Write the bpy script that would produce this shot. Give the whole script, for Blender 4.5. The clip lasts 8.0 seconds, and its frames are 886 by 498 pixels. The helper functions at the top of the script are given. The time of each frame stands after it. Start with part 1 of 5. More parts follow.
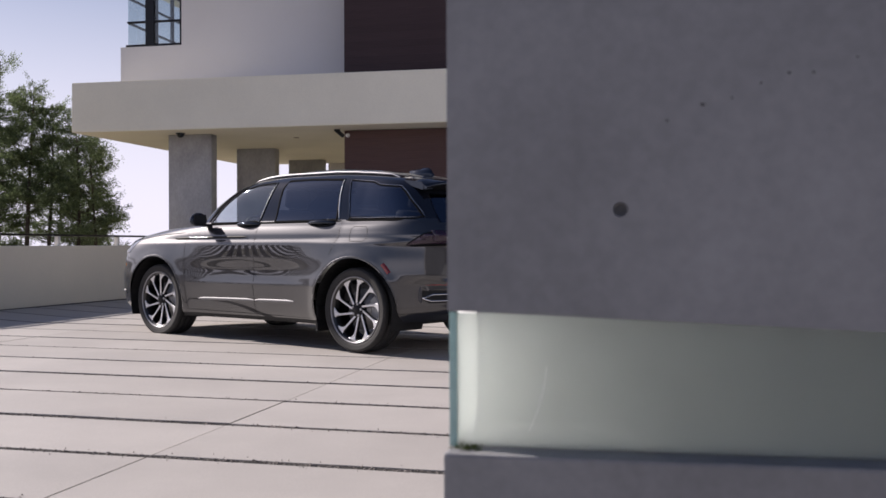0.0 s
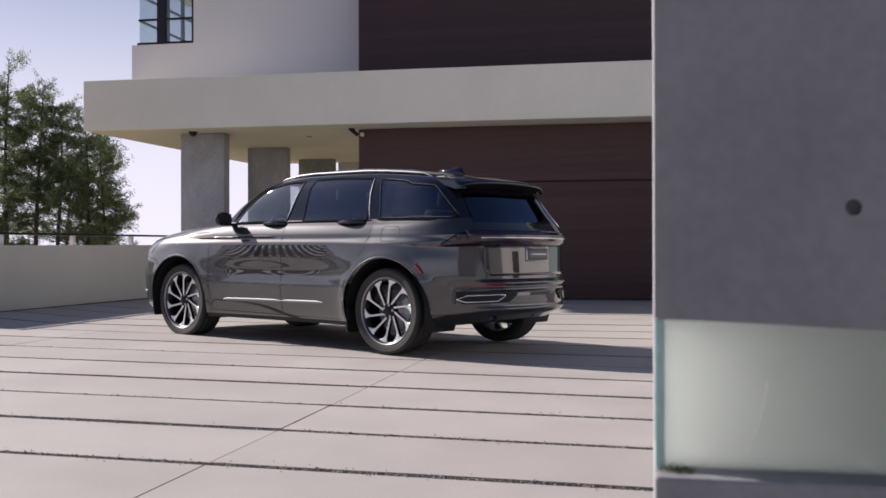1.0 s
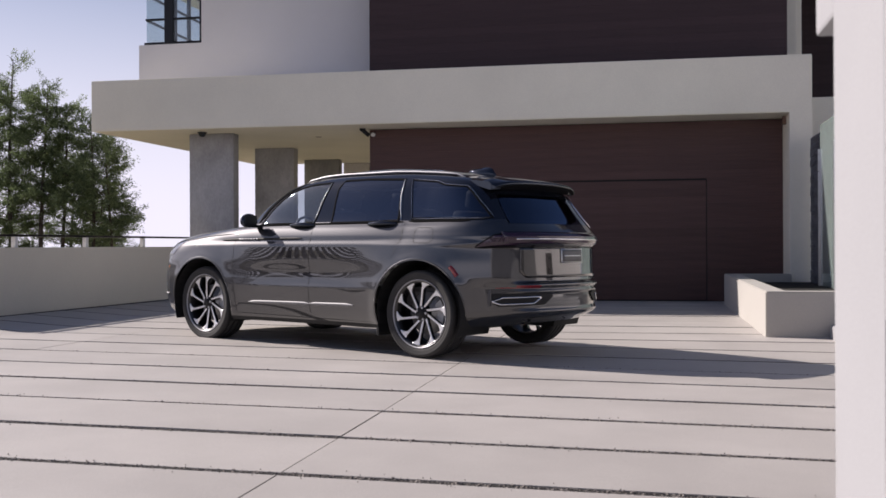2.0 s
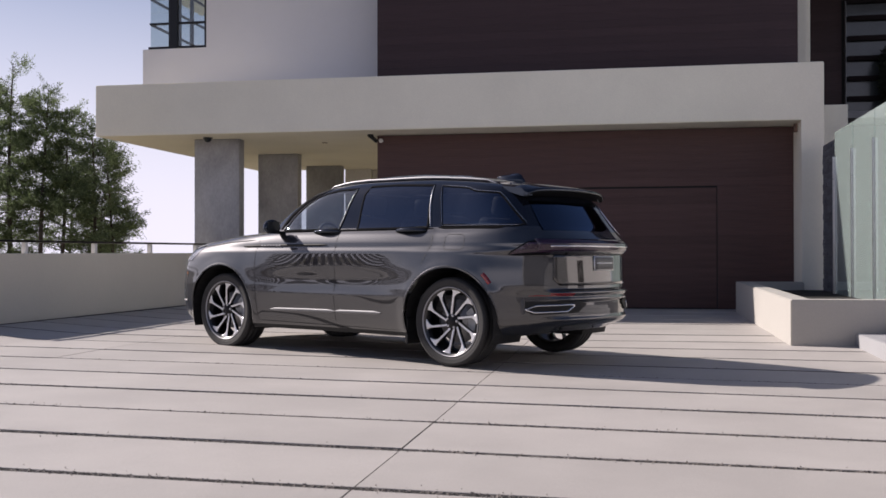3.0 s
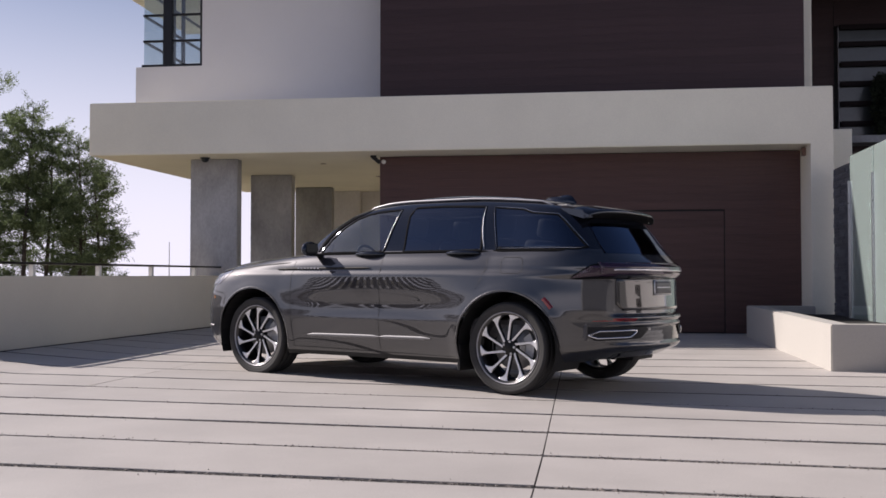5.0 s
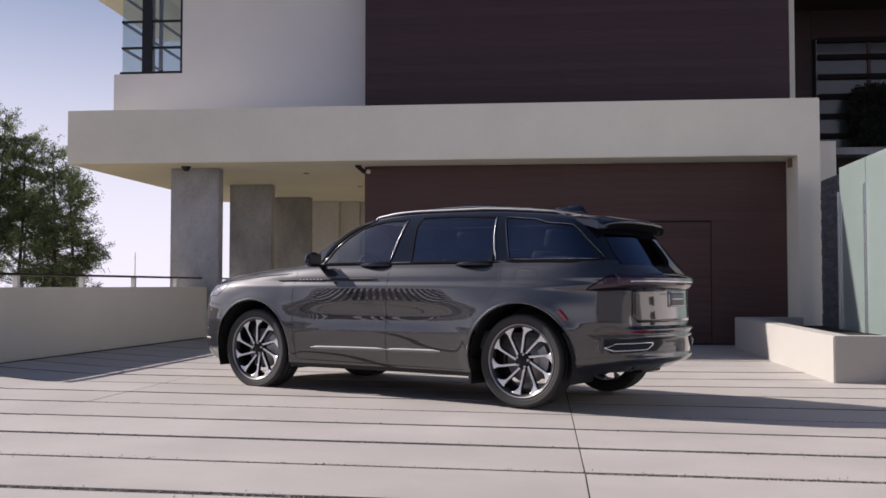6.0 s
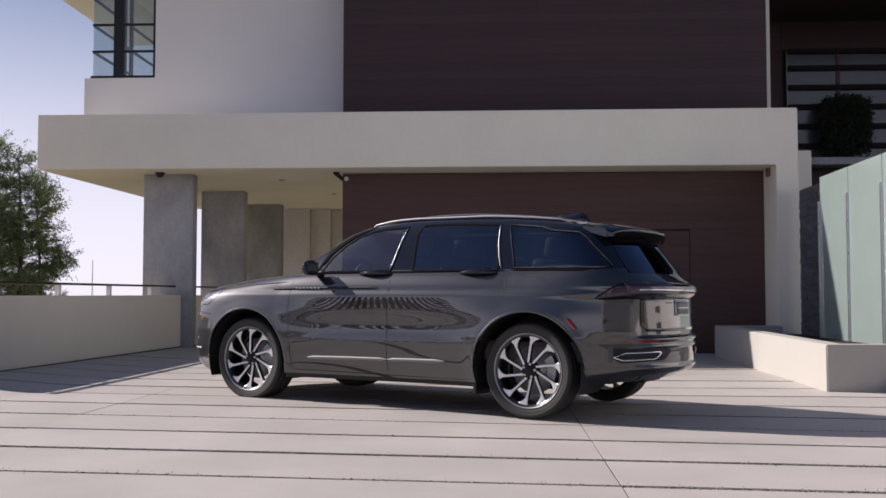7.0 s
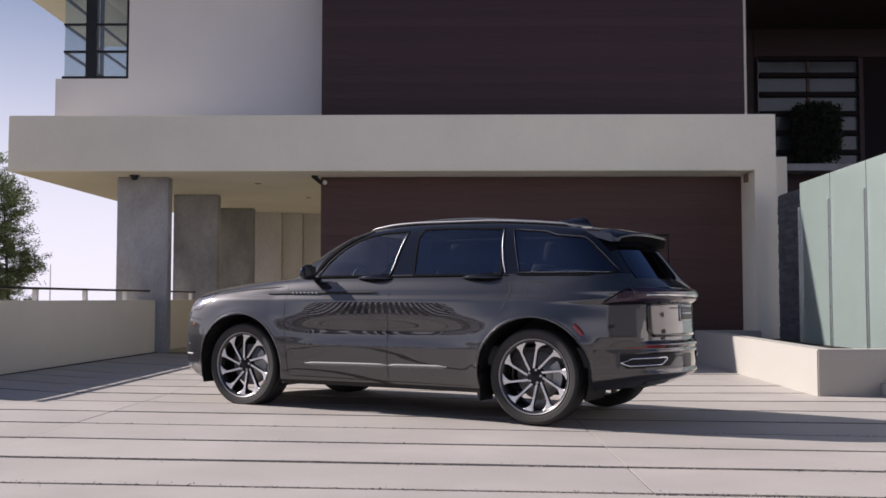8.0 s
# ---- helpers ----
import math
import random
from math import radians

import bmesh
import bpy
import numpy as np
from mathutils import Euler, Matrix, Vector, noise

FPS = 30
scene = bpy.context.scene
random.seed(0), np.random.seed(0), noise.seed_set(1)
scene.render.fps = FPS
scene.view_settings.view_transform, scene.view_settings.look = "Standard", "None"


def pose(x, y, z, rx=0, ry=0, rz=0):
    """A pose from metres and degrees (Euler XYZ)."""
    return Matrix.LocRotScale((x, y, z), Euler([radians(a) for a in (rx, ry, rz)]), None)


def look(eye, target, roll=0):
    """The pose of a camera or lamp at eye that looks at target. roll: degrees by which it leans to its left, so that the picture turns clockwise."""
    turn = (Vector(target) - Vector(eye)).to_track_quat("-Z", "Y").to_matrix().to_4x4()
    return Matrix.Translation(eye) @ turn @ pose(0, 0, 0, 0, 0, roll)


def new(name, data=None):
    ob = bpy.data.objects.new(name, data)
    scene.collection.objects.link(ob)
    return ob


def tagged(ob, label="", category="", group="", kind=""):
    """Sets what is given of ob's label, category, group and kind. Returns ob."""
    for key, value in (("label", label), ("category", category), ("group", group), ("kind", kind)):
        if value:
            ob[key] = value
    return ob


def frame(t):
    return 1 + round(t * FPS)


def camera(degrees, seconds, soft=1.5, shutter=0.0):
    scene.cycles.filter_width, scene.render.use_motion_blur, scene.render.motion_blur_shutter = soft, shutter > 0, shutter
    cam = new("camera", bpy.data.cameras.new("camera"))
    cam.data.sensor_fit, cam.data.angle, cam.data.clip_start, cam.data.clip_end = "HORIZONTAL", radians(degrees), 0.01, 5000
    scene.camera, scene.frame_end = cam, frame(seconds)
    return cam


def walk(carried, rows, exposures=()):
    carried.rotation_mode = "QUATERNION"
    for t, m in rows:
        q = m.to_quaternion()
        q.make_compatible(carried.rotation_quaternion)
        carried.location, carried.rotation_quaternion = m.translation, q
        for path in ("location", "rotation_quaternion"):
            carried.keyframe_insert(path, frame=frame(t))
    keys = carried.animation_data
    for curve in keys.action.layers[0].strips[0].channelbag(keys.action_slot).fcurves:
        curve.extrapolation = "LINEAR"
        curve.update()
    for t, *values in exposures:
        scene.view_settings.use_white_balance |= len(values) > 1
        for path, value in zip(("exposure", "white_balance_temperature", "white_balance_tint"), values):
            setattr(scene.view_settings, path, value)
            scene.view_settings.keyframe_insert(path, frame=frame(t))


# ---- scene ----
cam = camera(46.6, 8.0, soft=1.6)
cam.data.dof.use_dof = True                         # focused on the car
cam.data.dof.focus_distance, cam.data.dof.aperture_fstop = 10.0, 6.3
PATH = [
    (0, (-0.921, -0.075, 0.909), (-1.318, 1.885, 0.912), -0.2),
    (0.5, (-1.096, -0.022, 0.905), (-1.492, 1.938, 0.91), -0.1),
    (1, (-1.251, 0.017, 0.912), (-1.644, 1.978, 0.915), -0.1),
    (1.5, (-1.441, 0.042, 0.924), (-1.827, 2.005, 0.926), -0.2),
    (3, (-2.022, 0.127, 0.927), (-2.373, 2.096, 0.944), -0.1),
    (3.5, (-2.254, 0.165, 0.931), (-2.587, 2.137, 0.96), -0.0),
    (4, (-2.453, 0.192, 0.935), (-2.768, 2.167, 0.973), -0.0),
    (4.5, (-2.666, 0.234, 0.933), (-2.96, 2.212, 0.983), -0.0),
    (6, (-3.303, 0.423, 0.938), (-3.496, 2.412, 1.021), -0.0),
    (6.5, (-3.509, 0.484, 0.941), (-3.659, 2.476, 1.034), 0.0),
    (7, (-3.712, 0.533, 0.942), (-3.818, 2.528, 1.041), 0.0),
    (7.5, (-3.911, 0.581, 0.944), (-3.973, 2.577, 1.049), 0.0),
    (8, (-4.092, 0.621, 0.946), (-4.114, 2.618, 1.054), 0.0),
]
walk(cam, [(t, look(eye, target, roll)) for t, eye, target, roll in PATH],
     [(0.0, 0.33, 6400, 17.5), (8.0, 0.33, 6400, 17.5)])

# ---- light ----
SUN_AZ, SUN_EL = radians(17.0), radians(33.5)      # the sun stands beyond the parapet, a little behind the facade
world = bpy.data.worlds.new("sky")
scene.world = world
world.use_nodes = True
wn, wl = world.node_tree.nodes, world.node_tree.links
sky = wn.new("ShaderNodeTexSky")
sky.sky_type = "NISHITA"
sky.sun_disc = False
sky.sun_elevation = SUN_EL
sky.sun_rotation = radians(-90.0) + SUN_AZ
sky.air_density, sky.dust_density, sky.ozone_density = 1.0, 1.0, 1.5
wn["Background"].inputs["Strength"].default_value = 0.115
haze = wn.new("ShaderNodeMix")                      # pale haze along the horizon under a deep blue zenith
haze.data_type = "RGBA"
deep = wn.new("ShaderNodeMix")
deep.data_type, deep.blend_type = "RGBA", "MULTIPLY"
deep.inputs["Factor"].default_value = 1.0
deep.inputs[7].default_value = (0.50, 0.49, 0.53, 1.0)
wco, wsp, wmr = wn.new("ShaderNodeTexCoord"), wn.new("ShaderNodeSeparateXYZ"), wn.new("ShaderNodeMapRange")
wmr.interpolation_type = "SMOOTHSTEP"
wmr.inputs["From Min"].default_value, wmr.inputs["From Max"].default_value = 0.0, 0.35
wmr.inputs["To Min"].default_value, wmr.inputs["To Max"].default_value = 0.97, 0.0
wl.new(wco.outputs["Generated"], wsp.inputs["Vector"])
wl.new(wsp.outputs["Z"], wmr.inputs["Value"])
wl.new(wmr.outputs["Result"], haze.inputs["Factor"])
haze.inputs[7].default_value = (6.5, 6.4, 7.2, 1.0)
wl.new(sky.outputs["Color"], deep.inputs[6])
wl.new(deep.outputs[2], haze.inputs[6])
wl.new(haze.outputs[2], wn["Background"].inputs["Color"])
sun = new("sun", bpy.data.lights.new("sun", "SUN"))
sun.data.energy, sun.data.angle, sun.data.color = 5.0, radians(0.6), (1.0, 0.932, 0.83)
sun_from = Vector((-math.cos(SUN_AZ) * math.cos(SUN_EL), math.sin(SUN_AZ) * math.cos(SUN_EL), math.sin(SUN_EL)))
sun.matrix_world = look(sun_from * 60, (0, 0, 0))

# ---- materials ----
def node_mat(name):
    m = bpy.data.materials.new(name)
    m.use_nodes = True
    return m, m.node_tree.nodes, m.node_tree.links, m.node_tree.nodes["Principled BSDF"]


def surface(name, base, rough=0.7, metal=0.0, vary=0.12, scale=1.5, grain=60.0, grain_vary=0.06, bump=0.15, bump_scale=None,
            tint=None, coat=0.0, coat_rough=0.05, coat_ior=1.5, stretch=(1, 1, 1), per_object=0.0, spec=0.5, rough_vary=0.08):
    """A paint, plaster, stone or metal with stains at one scale, grain at another and fine relief."""
    m, n, l, b = node_mat(name)
    co = n.new("ShaderNodeTexCoord")
    mp = n.new("ShaderNodeMapping")
    mp.inputs["Scale"].default_value = stretch
    l.new(co.outputs["Object"], mp.inputs["Vector"])
    big = n.new("ShaderNodeTexNoise")
    big.inputs["Scale"].default_value, big.inputs["Detail"].default_value, big.inputs["Roughness"].default_value = scale, 6, 0.6
    fine = n.new("ShaderNodeTexNoise")
    fine.inputs["Scale"].default_value, fine.inputs["Detail"].default_value = grain, 4
    l.new(mp.outputs["Vector"], big.inputs["Vector"])
    l.new(mp.outputs["Vector"], fine.inputs["Vector"])
    dark = tuple(c * (1 - vary) for c in base)
    lite = tuple(min(1, c * (1 + vary)) for c in (tint or base))
    ramp = n.new("ShaderNodeValToRGB")
    ramp.color_ramp.elements[0].position, ramp.color_ramp.elements[1].position = 0.3, 0.7
    ramp.color_ramp.elements[0].color, ramp.color_ramp.elements[1].color = (*dark, 1), (*lite, 1)
    l.new(big.outputs["Fac"], ramp.inputs["Fac"])
    mul = n.new("ShaderNodeMix")
    mul.data_type, mul.blend_type = "RGBA", "MULTIPLY"
    mul.inputs["Factor"].default_value = 1.0
    gr = n.new("ShaderNodeValToRGB")
    gr.color_ramp.elements[0].position, gr.color_ramp.elements[1].position = 0.35, 0.65
    lo = 1 - grain_vary * 2
    gr.color_ramp.elements[0].color, gr.color_ramp.elements[1].color = (lo, lo, lo, 1), (1, 1, 1, 1)
    l.new(fine.outputs["Fac"], gr.inputs["Fac"])
    l.new(ramp.outputs["Color"], mul.inputs[6])
    l.new(gr.outputs["Color"], mul.inputs[7])
    col = mul.outputs[2]
    if per_object:
        info = n.new("ShaderNodeObjectInfo")
        hsv = n.new("ShaderNodeHueSaturation")
        mr = n.new("ShaderNodeMapRange")
        mr.inputs["To Min"].default_value, mr.inputs["To Max"].default_value = 1 - per_object, 1 + per_object
        l.new(info.outputs["Random"], mr.inputs["Value"])
        l.new(mr.outputs["Result"], hsv.inputs["Value"])
        l.new(col, hsv.inputs["Color"])
        col = hsv.outputs["Color"]
    l.new(col, b.inputs["Base Color"])
    rr = n.new("ShaderNodeMapRange")
    rr.inputs["To Min"].default_value, rr.inputs["To Max"].default_value = max(0.0, rough - rough_vary), min(1, rough + rough_vary)
    l.new(big.outputs["Fac"], rr.inputs["Value"])
    l.new(rr.outputs["Result"], b.inputs["Roughness"])
    b.inputs["Metallic"].default_value = metal
    b.inputs["Specular IOR Level"].default_value = spec
    b.inputs["Coat Weight"].default_value, b.inputs["Coat Roughness"].default_value = coat, coat_rough
    b.inputs["Coat IOR"].default_value = coat_ior
    if bump:
        bt = fine
        if bump_scale:
            bt = n.new("ShaderNodeTexNoise")
            bt.inputs["Scale"].default_value, bt.inputs["Detail"].default_value = bump_scale, 5
            l.new(mp.outputs["Vector"], bt.inputs["Vector"])
        bp = n.new("ShaderNodeBump")
        bp.inputs["Strength"].default_value, bp.inputs["Distance"].default_value = bump, 0.01
        l.new(bt.outputs["Fac"], bp.inputs["Height"])
        l.new(bp.outputs["Normal"], b.inputs["Normal"])
    return m


def window_glass(name, clear=(0.5, 0.55, 0.6), gloss_rough=0.0, ior=1.5, tint_gloss=(1, 1, 1)):
    """Thin tinted glass: it lets the view through, darkened, and mirrors by Fresnel."""
    m = bpy.data.materials.new(name)
    m.use_nodes = True
    n, l = m.node_tree.nodes, m.node_tree.links
    n.remove(n["Principled BSDF"])
    out = n["Material Output"]
    tr, gl, fr, mx = (n.new("ShaderNodeBsdfTransparent"), n.new("ShaderNodeBsdfGlossy"), n.new("ShaderNodeLayerWeight"), n.new("ShaderNodeMixShader"))
    pw, sc = n.new("ShaderNodeMath"), n.new("ShaderNodeMath")
    pw.operation, sc.operation = "POWER", "MULTIPLY_ADD"
    pw.inputs[1].default_value = 4.5
    r0 = ((ior - 1) / (ior + 1)) ** 2 * 1.9           # both faces of the thin sheet
    sc.inputs[1].default_value, sc.inputs[2].default_value = 1 - r0, r0
    tr.inputs["Color"].default_value = (*clear, 1)
    gl.inputs["Color"].default_value = (*tint_gloss, 1)
    gl.inputs["Roughness"].default_value = gloss_rough
    fr.inputs["Blend"].default_value = 0.5
    l.new(fr.outputs["Facing"], pw.inputs[0])
    l.new(pw.outputs["Value"], sc.inputs[0])
    l.new(sc.outputs["Value"], mx.inputs["Fac"])
    l.new(tr.outputs["BSDF"], mx.inputs[1])
    l.new(gl.outputs["BSDF"], mx.inputs[2])
    l.new(mx.outputs["Shader"], out.inputs["Surface"])
    return m


def frosted(name, base, clear=0.5, rough=0.35):
    """Sand-blasted greenish glass: part of the light goes through, scattered."""
    m, n, l, b = node_mat(name)
    co, no, ra = n.new("ShaderNodeTexCoord"), n.new("ShaderNodeTexNoise"), n.new("ShaderNodeValToRGB")
    no.inputs["Scale"].default_value, no.inputs["Detail"].default_value = 2.2, 5
    l.new(co.outputs["Object"], no.inputs["Vector"])
    ra.color_ramp.elements[0].color = (*[c * 0.88 for c in base], 1)
    ra.color_ramp.elements[1].color = (*base, 1)
    l.new(no.outputs["Fac"], ra.inputs["Fac"])
    l.new(ra.outputs["Color"], b.inputs["Base Color"])
    b.inputs["Roughness"].default_value = rough
    b.inputs["Transmission Weight"].default_value = clear
    b.inputs["IOR"].default_value = 1.2
    b.inputs["Coat Weight"].default_value, b.inputs["Coat Roughness"].default_value = 0.8, 0.05
    return m


def milky(name, tint, clear=0.55, rough=0.3, whiten=0.16):
    """Milky glass: part of the light goes straight through, the rest glows softly."""
    m = bpy.data.materials.new(name)
    m.use_nodes = True
    n, l = m.node_tree.nodes, m.node_tree.links
    n.remove(n["Principled BSDF"])
    tl, df, gl, tp = n.new("ShaderNodeBsdfTranslucent"), n.new("ShaderNodeBsdfDiffuse"), n.new("ShaderNodeBsdfGlossy"), n.new("ShaderNodeBsdfTransparent")
    co, no, ra = n.new("ShaderNodeTexCoord"), n.new("ShaderNodeTexNoise"), n.new("ShaderNodeValToRGB")
    no.inputs["Scale"].default_value, no.inputs["Detail"].default_value = 6.0, 5
    l.new(co.outputs["Object"], no.inputs["Vector"])
    ra.color_ramp.elements[0].color = (*[c * 0.85 for c in tint], 1)
    ra.color_ramp.elements[1].color = (*tint, 1)
    l.new(no.outputs["Fac"], ra.inputs["Fac"])
    for s in (tl, df):
        l.new(ra.outputs["Color"], s.inputs["Color"])
    gl.inputs["Roughness"].default_value = rough
    tp.inputs["Color"].default_value = (*tint, 1)
    a, b, c = (n.new("ShaderNodeMixShader") for _ in range(3))
    a.inputs["Fac"].default_value, b.inputs["Fac"].default_value, c.inputs["Fac"].default_value = whiten, 0.05, clear
    l.new(tl.outputs["BSDF"], a.inputs[1])
    l.new(df.outputs["BSDF"], a.inputs[2])
    l.new(a.outputs["Shader"], b.inputs[1])
    l.new(gl.outputs["BSDF"], b.inputs[2])
    l.new(b.outputs["Shader"], c.inputs[1])
    l.new(tp.outputs["BSDF"], c.inputs[2])
    l.new(c.outputs["Shader"], n["Material Output"].inputs["Surface"])
    return m


def planks(name, base, vary=0.26):
    """Dark stained timber cladding: long horizontal grain, each board of its own shade."""
    m, n, l, b = node_mat(name)
    co, sx = n.new("ShaderNodeTexCoord"), n.new("ShaderNodeSeparateXYZ")
    l.new(co.outputs["Object"], sx.inputs["Vector"])
    mp = n.new("ShaderNodeMapping")
    mp.inputs["Scale"].default_value = (1.2, 6.0, 60.0)
    l.new(co.outputs["Object"], mp.inputs["Vector"])
    gr = n.new("ShaderNodeTexNoise")
    gr.inputs["Scale"].default_value, gr.inputs["Detail"].default_value, gr.inputs["Roughness"].default_value = 1.0, 8, 0.65
    l.new(mp.outputs["Vector"], gr.inputs["Vector"])
    info = n.new("ShaderNodeObjectInfo")
    ra = n.new("ShaderNodeValToRGB")
    ra.color_ramp.elements[0].position, ra.color_ramp.elements[1].position = 0.25, 0.8
    ra.color_ramp.elements[0].color = (*[c * (1 - vary) for c in base], 1)
    ra.color_ramp.elements[1].color = (*[c * (1 + vary) for c in base], 1)
    l.new(gr.outputs["Fac"], ra.inputs["Fac"])
    hsv, mr = n.new("ShaderNodeHueSaturation"), n.new("ShaderNodeMapRange")
    mr.inputs["To Min"].default_value, mr.inputs["To Max"].default_value = 0.90, 1.10
    l.new(info.outputs["Random"], mr.inputs["Value"])
    l.new(mr.outputs["Result"], hsv.inputs["Value"])
    l.new(ra.outputs["Color"], hsv.inputs["Color"])
    l.new(hsv.outputs["Color"], b.inputs["Base Color"])
    b.inputs["Roughness"].default_value = 0.55
    b.inputs["Specular IOR Level"].default_value = 0.3
    bp = n.new("ShaderNodeBump")
    bp.inputs["Strength"].default_value, bp.inputs["Distance"].default_value = 0.25, 0.004
    l.new(gr.outputs["Fac"], bp.inputs["Height"])
    l.new(bp.outputs["Normal"], b.inputs["Normal"])
    return m


def leaf_mat(name, base):
    m, n, l, b = node_mat(name)
    geo, ra = n.new("ShaderNodeNewGeometry"), n.new("ShaderNodeValToRGB")
    ra.color_ramp.elements[0].color = (*[c * 0.55 for c in base], 1)
    ra.color_ramp.elements[1].color = (*[c * 1.5 for c in base], 1)
    l.new(geo.outputs["Random Per Island"], ra.inputs["Fac"])
    l.new(ra.outputs["Color"], b.inputs["Base Color"])
    b.inputs["Roughness"].default_value = 0.6
    b.inputs["Specular IOR Level"].default_value = 0.25
    tr, mx, out = n.new("ShaderNodeBsdfTranslucent"), n.new("ShaderNodeMixShader"), n["Material Output"]
    l.new(ra.outputs["Color"], tr.inputs["Color"])
    mx.inputs["Fac"].default_value = 0.52
    l.new(b.outputs["BSDF"], mx.inputs[1])
    l.new(tr.outputs["BSDF"], mx.inputs[2])
    l.new(mx.outputs["Shader"], out.inputs["Surface"])
    return m


M_STUCCO = surface("cream_stucco", (0.875, 0.832, 0.698), 0.85, vary=0.05, scale=0.7, grain=90, grain_vary=0.03, bump=0.12)
M_STUCCO2 = surface("grey_white_stucco", (0.72, 0.70, 0.70), 0.85, vary=0.03, scale=0.6, grain=90, grain_vary=0.03, bump=0.12)
# Darker copy of the cream stucco, toned down because the planter stands in sun.
M_PLANTER = surface("sun_toned_cream_render", (0.435, 0.415, 0.385), 0.85, vary=0.035, scale=0.9, grain=90, grain_vary=0.03, bump=0.12)
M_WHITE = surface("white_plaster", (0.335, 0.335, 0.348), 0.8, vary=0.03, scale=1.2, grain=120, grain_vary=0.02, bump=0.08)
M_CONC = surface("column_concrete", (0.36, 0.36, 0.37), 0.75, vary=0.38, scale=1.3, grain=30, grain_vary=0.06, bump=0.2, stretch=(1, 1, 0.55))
M_CONC2 = surface("smooth_dark_concrete", (0.236, 0.238, 0.250), 0.62, vary=0.16, scale=2.6, grain=45, grain_vary=0.05, bump=0.1)
M_PAVE = surface("pale_concrete_paving", (0.462, 0.433, 0.408), 0.58, vary=0.09, scale=1.1, grain=140, grain_vary=0.05, bump=0.08, per_object=0.05)
M_SOIL = surface("dark_gravel_bed", (0.026, 0.023, 0.021), 0.95, vary=0.5, scale=25, grain=160, grain_vary=0.3, bump=0.8)
M_PEBBLE = surface("grey_pebbles", (0.24, 0.215, 0.195), 0.85, vary=0.6, scale=55, grain=300, grain_vary=0.1, bump=0.1)
M_WOOD = planks("dark_timber", (0.053, 0.0305, 0.0325))
M_WOODR = planks("red_brown_timber", (0.098, 0.053, 0.048))
M_DARKMET = surface("dark_bronze_metal", (0.02, 0.021, 0.024), 0.4, metal=0.6, vary=0.1, bump=0.02)
M_STEEL = surface("brushed_steel", (0.5, 0.5, 0.52), 0.3, metal=1.0, vary=0.08, scale=20, bump=0.03)
M_PAINTW = surface("white_painted_steel", (0.7, 0.7, 0.7), 0.5, vary=0.05, bump=0.02)
M_GLASS = window_glass("house_window_glass", (0.88, 0.92, 0.93))
M_FROST = frosted("frosted_glass", (0.45, 0.55, 0.53), 0.45, 0.18)
M_FROSTN = milky("milky_glass_strip", (0.955, 0.99, 0.965), 0.36, whiten=0.08)
M_ENDGL = milky("milky_glass_end", (0.98, 0.99, 0.99), 0.10, whiten=0.0)
M_MOSS = leaf_mat("moss_green", (0.05, 0.07, 0.02))
M_EDGE = surface("polished_glass_edge", (0.35, 0.55, 0.52), 0.15, vary=0.1, bump=0.0, coat=0.5)
M_SLATE = surface("blue_grey_slate", (0.10, 0.105, 0.125), 0.7, vary=0.3, scale=3, grain=40, grain_vary=0.15, bump=0.3, stretch=(1, 1, 6), per_object=0.25)
# Floor tone picked to throw warm light up onto the soffit.
M_WARMFLOOR = surface("warm_bounce_floor", (0.33, 0.30, 0.21), 0.8, vary=0.1, scale=2, grain=60, bump=0.1)
# Hillside out of view, browned to darken what the car doors mirror.
M_EARTH = surface("dark_brown_hillside", (0.135, 0.115, 0.07), 0.95, vary=0.35, scale=0.2, grain=6, grain_vary=0.2, bump=0.5)
M_BARK = surface("grey_brown_bark", (0.075, 0.06, 0.048), 0.9, vary=0.4, scale=8, grain=50, grain_vary=0.2, bump=0.6, stretch=(1, 1, 0.2))


M_LEAF = leaf_mat("conifer_green", (0.140, 0.180, 0.088))
M_LEAF2 = leaf_mat("olive_foliage", (0.152, 0.195, 0.100))
M_HEDGE = leaf_mat("dark_hedge_leaves", (0.052, 0.066, 0.044))

# car
M_PAINT = surface("warm_grey_metallic_paint", (0.0325, 0.0325, 0.0365), 0.45, metal=0.75, spec=0.15, vary=0.02, scale=3, grain=900, grain_vary=0.06, bump=0.0, coat=1.0, coat_rough=0.012, coat_ior=1.84, rough_vary=0.02)
M_BLACKP = surface("black_gloss_paint", (0.009, 0.010, 0.014), 0.045, vary=0.05, bump=0.0, spec=0.7, coat=0.0, rough_vary=0.01)
M_TRIM = surface("satin_black_plastic", (0.016, 0.016, 0.017), 0.6, vary=0.1, scale=15, grain=300, bump=0.05, spec=0.25)
M_SEAL = surface("matt_black_rubber", (0.011, 0.011, 0.012), 0.85, vary=0.1, scale=15, bump=0.0, spec=0.02)
M_CHROME = surface("bright_chrome", (0.75, 0.75, 0.76), 0.08, metal=1.0, vary=0.02, bump=0.0, rough_vary=0.02)
M_SATIN = surface("satin_aluminium", (0.80, 0.80, 0.81), 0.42, metal=1.0, vary=0.03, scale=10, bump=0.01)
M_RUBBER = surface("tyre_rubber", (0.032, 0.031, 0.031), 0.75, vary=0.2, scale=9, grain=120, grain_vary=0.15, bump=0.1)
M_RIMDARK = surface("gloss_black_rim", (0.012, 0.012, 0.013), 0.3, vary=0.1, bump=0.0, coat=0.6)
M_DISC = surface("cast_iron_disc", (0.42, 0.41, 0.40), 0.45, metal=0.6, vary=0.15, scale=30, bump=0.05)
